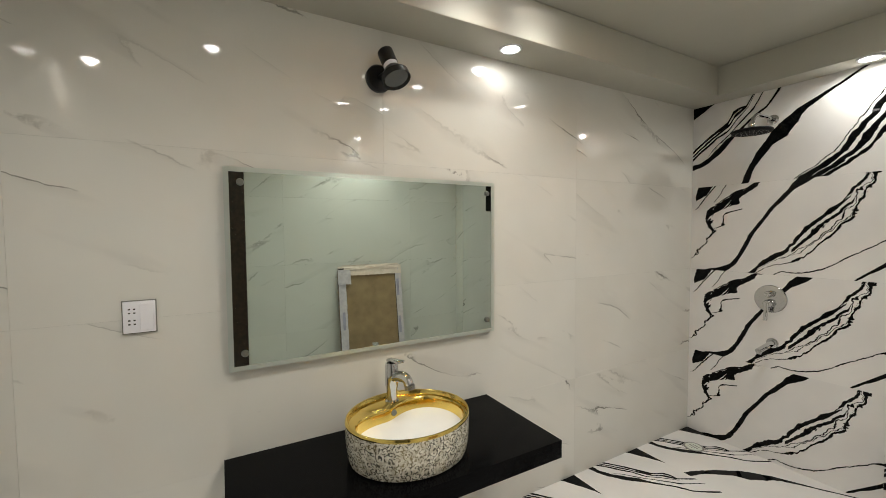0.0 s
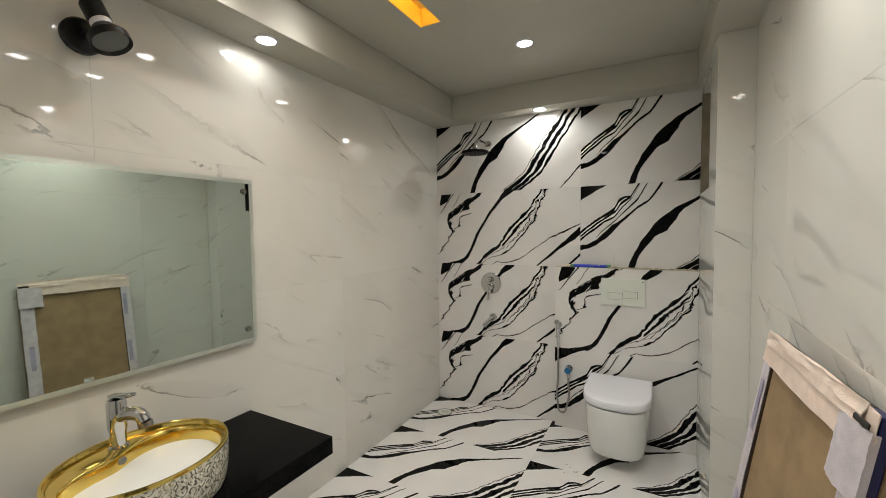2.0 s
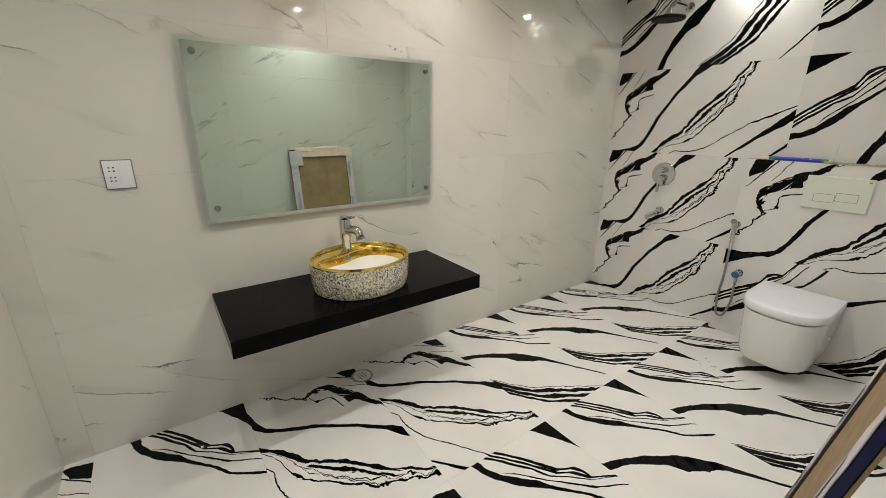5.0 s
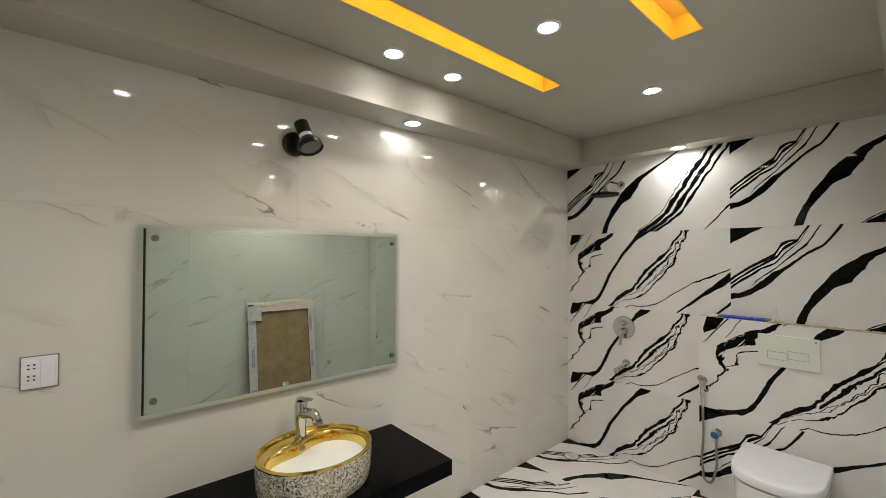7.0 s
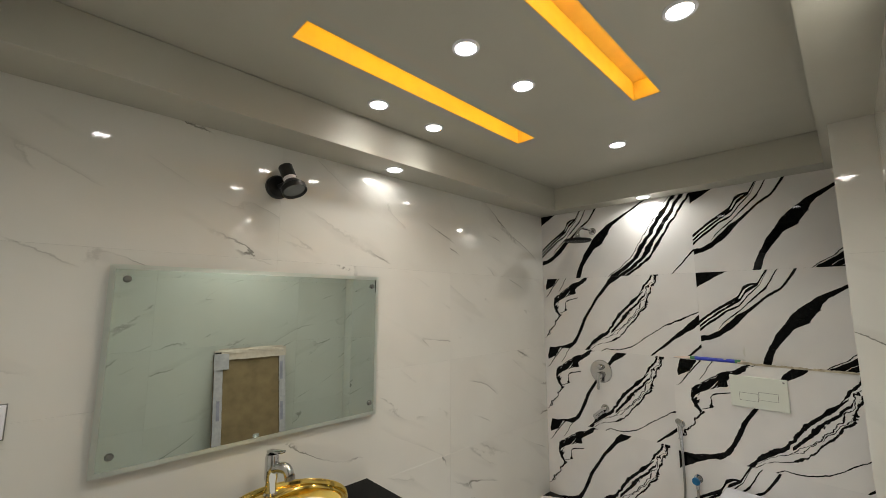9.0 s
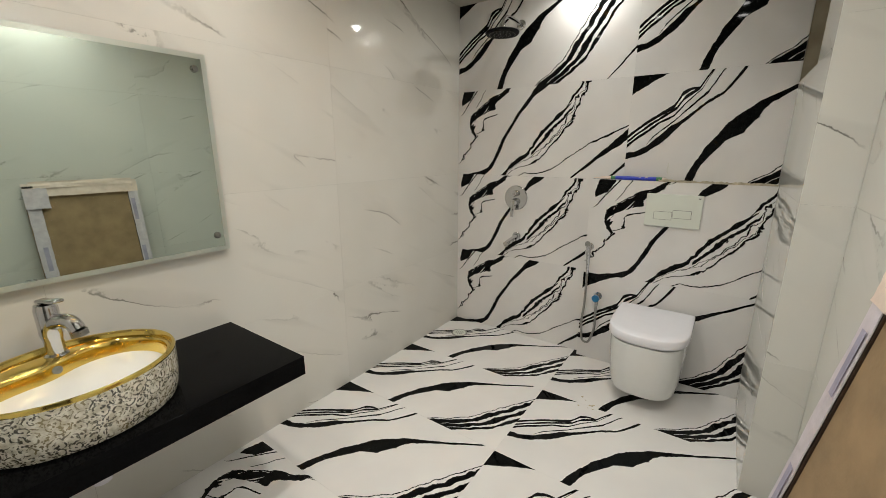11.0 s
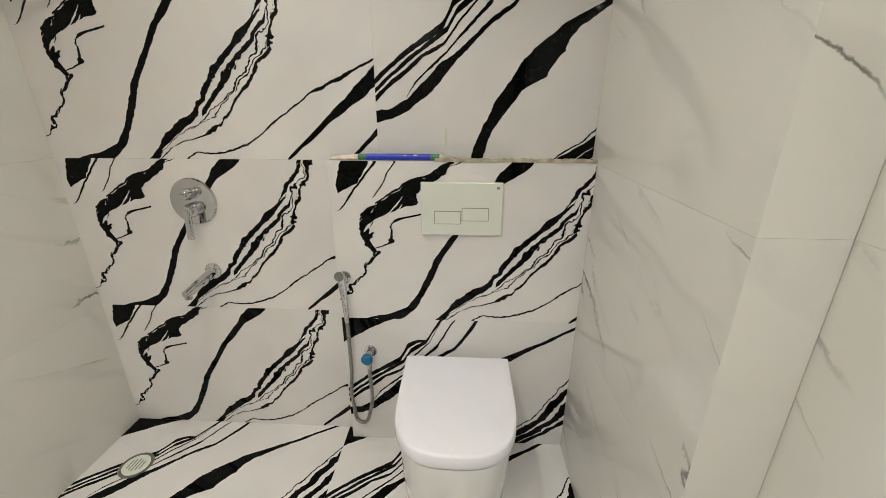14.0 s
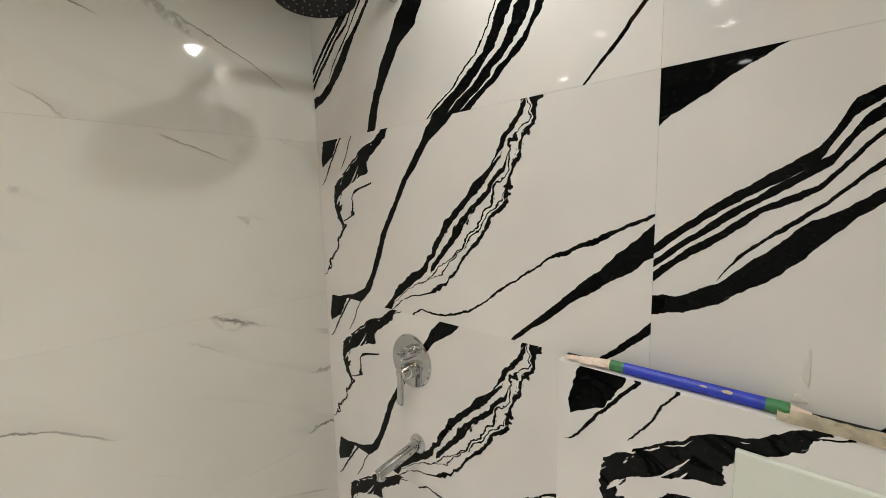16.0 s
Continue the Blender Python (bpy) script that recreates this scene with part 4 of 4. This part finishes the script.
def leaning_panel():
    """Brown board in a dark frame, wrapped at its edges, leaning on the south wall."""
    w, length, d = 0.60, 1.168, 0.020
    ob = empty("wrapped_panel", "brown board panel with taped paper wrapping, leaning on the wall", "panel")
    # local: x across, y thickness (front at -d), z along the slope; then tipped onto the wall
    m = pose(-1.812, -1.862, 0.006, 9.0, 0, 3.0) @ Matrix.Diagonal((-1, 1, 1, 1))
    h = w / 2
    put = lambda bm: moved(bm, m)
    part("board", put(boxed(-h + 0.02, h - 0.02, -0.009, 0.004, 0.02, length - 0.02)), CARD, ob, "bare brown board")
    for x in (-h, h - 0.055):
        part("frame_side", put(boxed(x, x + 0.055, -d / 2, d / 2, 0, length, bevel=0.002)), WOOD if x < 0 else NAVY, ob, "dark frame side")
    for z in (0, length - 0.022):
        part("frame_end", put(boxed(-h + 0.056, h - 0.056, -d / 2, d / 2, z, z + 0.022, bevel=0.002)), WOOD, ob, "dark frame end")
    part("backing", put(boxed(-h + 0.001, h + 0.004, -d / 2 - 0.008, -d / 2 - 0.001, 0.01, length - 0.03)), CARD, ob, "beige backing board")
    part("wrapping", put(boxed(h + 0.0005, h + 0.005, d / 2 - 0.004, d / 2 + 0.010, length * 0.862, length * 0.973, bevel=0.002)), WRAP, ob, "torn lilac wrapping")
    rnd = random.Random(5)

    def sheet(x0, x1, z0, z1, y, bulge, n=10, k=18, crumple=0.002):
        bm = bmesh.new()
        g = [[bm.verts.new((x0 + (x1 - x0) * i / n + rnd.uniform(-1, 1) * 0.0018, y + bulge * math.sin(math.pi * i / n) + rnd.uniform(0, 1) * crumple, z0 + (z1 - z0) * j / k + rnd.uniform(-1, 1) * 0.002)) for i in range(n + 1)] for j in range(k + 1)]
        for j in range(k):
            for i in range(n):
                bm.faces.new((g[j][i], g[j][i + 1], g[j + 1][i + 1], g[j + 1][i]))
        made = bmesh.ops.extrude_face_region(bm, geom=bm.faces[:])
        bmesh.ops.translate(bm, vec=(0, -0.002, 0), verts=[v for v in made["geom"] if isinstance(v, bmesh.types.BMVert)])
        return put(bm)
    f = d / 2 + 0.003
    part("wrapping", sheet(-h - 0.004, -h + 0.053, 0.02, length * 0.99, f, 0.002), WRAP, ob, "pale lilac printed wrapping", True)
    part("wrapping", sheet(h - 0.066, h + 0.002, 0.02, length * 0.88, f, 0.002), WRAP, ob, "pale lilac printed wrapping", True)
    part("wrapping", sheet(h - 0.112, h + 0.006, length * 0.86, length * 0.975, f + 0.006, 0.008), WRAP, ob, "torn lilac wrapping", True)
    part("paper_fold", sheet(-h - 0.01, h + 0.005, length - 0.085, length + 0.002, f + 0.002, 0.006, 16, 6), CREAM, ob, "crumpled cream paper fold", True)
    part("paper_fold", sheet(-h + 0.02, h - 0.03, length - 0.030, length + 0.014, f + 0.004, 0.006, 16, 5, 0.008), CREAM, ob, "crumpled cream paper edge", True)
    # solid dark block laid on the wrapping as the shade of a torn gap
    part("torn_gap", put(boxed(h - 0.050, h + 0.003, f + 0.009, f + 0.014, length - 0.027, length - 0.015, bevel=0.003)), HOLLOW_SHADE, ob, "dark block for the shade in a torn gap of the wrapping")
    part("paper_fold", put(moved(turned([(0.003, 0), (0.009, 0.04), (0.006, 0.16), (0.010, 0.34), (0.007, 0.52), (0.003, 0.59)], 14), pose(-h, 0.010, length - 0.001, 0, 90))), CREAM, ob, "rolled cream paper edge", True)
    for k in range(3):
        z = 0.15 + k * 0.36
        part("print_patch", put(boxed(-h + 0.022, -h + 0.046, f + 0.0041, f + 0.0046, z, z + 0.16)), PRINT, ob, "blue printed lettering block")
        if k < 2:
            part("print_patch", put(boxed(h - 0.046, h - 0.022, f + 0.0041, f + 0.0046, z + 0.08, z + 0.24)), PRINT, ob, "blue printed lettering block")


def door_frame():
    ob = empty("door_1", "dark brown wooden door frame of the open doorway", "door frame", "", "structure")
    part("jamb", boxed(-2.970, -2.858, YS - T, YS + 0.014, 0, 2.16, bevel=0.003), WOOD, ob)
    part("jamb", boxed(XW + 0.001, XW + 0.04, YS - T, YS + 0.014, 0, 2.16, bevel=0.003), WOOD, ob)
    part("head", boxed(XW + 0.041, -2.971, YS - T, YS + 0.014, 2.05, 2.16, bevel=0.003), WOOD, ob)


vanity(), basin(), basin_tap(), wall_mirror(), wall_spot(), socket_plate(), toilet(), flush_plate(), health_faucet()
shower_valve(), bath_spout(), shower_head(), floor_drain(-0.25, -0.185), floor_drain(-2.39, -0.14), marker(), leaning_panel(), door_frame()
rough_strip("ledge_cement", "rough cement line along the cistern ledge", BX - 0.003, BX + 0.03, YC + 0.002, -1.40, BZ, 0.013, 3)



def smear(y, z, w, h, seed):
    """A dried drip of cement on the veined wall."""
    rnd = random.Random(seed)
    rings = []
    for k, x in ((1.0, -0.0002), (0.8, -0.0016), (0.4, -0.0022)):
        ring = []
        for i in range(18):
            t = 2 * math.pi * i / 18
            r = k * (1 + 0.25 * math.sin(3 * t + seed) + rnd.uniform(-0.08, 0.08))
            ring.append((x, y + w * r * math.cos(t), z + h * r * math.sin(t)))
        rings.append(ring)
    structure("cement_smear", loft(rings), GROUT, "dried cement smear on the veined tiles", "stain")


def floor_speck(x, y, r, seed):
    """A flat crumb of dried cement on the floor."""
    rnd = random.Random(seed)
    rings = []
    for k, z in ((1.0, 0.0003), (0.75, 0.0012), (0.3, 0.0018)):
        rings.append([(x + k * r * rnd.uniform(0.7, 1.2) * math.cos(2 * math.pi * i / 9), y + k * r * rnd.uniform(0.7, 1.2) * math.sin(2 * math.pi * i / 9), z) for i in range(9)])
    ob = new("cement_crumb", mesh_of("cement_crumb", loft(rings), CEMENT))
    tagged(ob, "small dried cement crumb on the veined floor", "debris", "cement crumbs on the floor")


rnd = random.Random(21)
for k in range(9):
    floor_speck(-0.585 + rnd.uniform(-0.06, 0.05), -1.235 + rnd.uniform(-0.06, 0.05), rnd.uniform(0.003, 0.008), 40 + k)

smear(-1.432, 1.275, 0.005, 0.030, 2)
smear(-1.425, 1.222, 0.010, 0.008, 4)

# ---- tiles, last ----
X, Y, Z = (1, 0, 0), (0, 1, 0), (0, 0, 1)
NX, NY = (-1, 0, 0), (0, -1, 0)
ROWS_Z = [(0.0, 0.6), (0.6, 1.2), (1.2, 1.79), (1.79, ZS + 0.002)]
# mirror wall, facing -y
for z0, z1 in ROWS_Z:
    for x0, x1 in ((XW, -3.6), (-3.6, -2.4), (-2.4, -1.2), (-1.2, 0.0)):
        tile(wall_north, MARBLE, (0, 0, 0), X, Z, x0, x1, z0, z1)
# veined wall, facing -x: u runs towards -y
for (z0, z1), art in zip(ROWS_Z, (VEIN_A, VEIN_A, VEIN_A, VEIN_B)):
    tile(wall_east, art, (0, 0, 0), NY, Z, 0.0, 1.2, z0, z1)
for (z0, z1) in ROWS_Z[2:]:
    tile(wall_east, VEIN_B, (0, 0, 0), NY, Z, 1.2, -YC, z0, z1)
for (z0, z1), art in zip(ROWS_Z[:2], (VEIN_B, VEIN_A)):
    tile(cistern_wall, art, (BX, 0, 0), NY, Z, -BY, -YC, z0, z1 + (0.005 if z1 > 1 else 0))
tile(cistern_wall, VEIN_B, (0, BY, 0), (-1, 0, 0), Z, 0.0005, -BX, 0, BZ, 0.5, 0.05)
tile(cistern_wall, VEIN_A, (0, 0, BZ), X, Y, BX, -0.0005, YC, BY, 0.6, 0.3)
# niche wall and step, facing +y and -x
for z0, z1 in ROWS_Z[:2] + [(1.2, 1.695)]:
    tile(wall_niche, MARBLE, (0, YC, 0), NX, Z, -BX if z1 <= 1.2 else 0.0, -XS, z0, z1)
tile(wall_niche, MARBLE, (0, YC, 0), NX, Z, 0.52, -XS, 1.695, ZS + 0.002)
tile(wall_niche, MARBLE, (0, YC, 0), NX, Z, 0.0, 0.52, 2.33, ZS + 0.002)
for z0, z1 in ROWS_Z:
    tile(wall_niche, MARBLE, (XS, 0, 0), NY, Z, -YC, -YS, z0, z1)
    for x0, x1 in ((-XS, 1.36), (1.36, 2.56), (2.56, 2.858)):
        tile(wall_south, MARBLE, (0, YS, 0), NX, Z, x0, x1, z0, z1)
tile(wall_south, MARBLE, (0, YS, 0), NX, Z, 2.858, -XW, 2.16, ZS + 0.002)
for z0, z1 in ROWS_Z:
    for y0, y1 in ((YS + 0.014, -1.2), (-1.2, 0.0)):
        tile(wall_west, MARBLE, (XW, 0, 0), Y, Z, y0, y1, z0, z1)
# floor: u runs towards -y, v towards +x
for k in range(7):
    x1 = -0.6 * k
    x0 = max(x1 - 0.6, XW)
    art = (VEIN_B, VEIN_B, VEIN_B, VEIN_A, VEIN_A, VEIN_B, VEIN_A)[k]
    tile(floor, art, (0, 0, 0), NY, X, 0.0, 1.0, x0, x1, 0.0, 0.6 - (x1 - x0))
    tile(floor, VEIN_B if k != 4 else VEIN_A, (0, 0, 0), NY, X, 1.0, -YS, x0, x1, 0.0, 0.6 - (x1 - x0))
structure("threshold", boxed(XW, -2.97, YS - T, YS - 0.001, -THICK, 0.0), GRANITE, "black stone door threshold", "threshold")
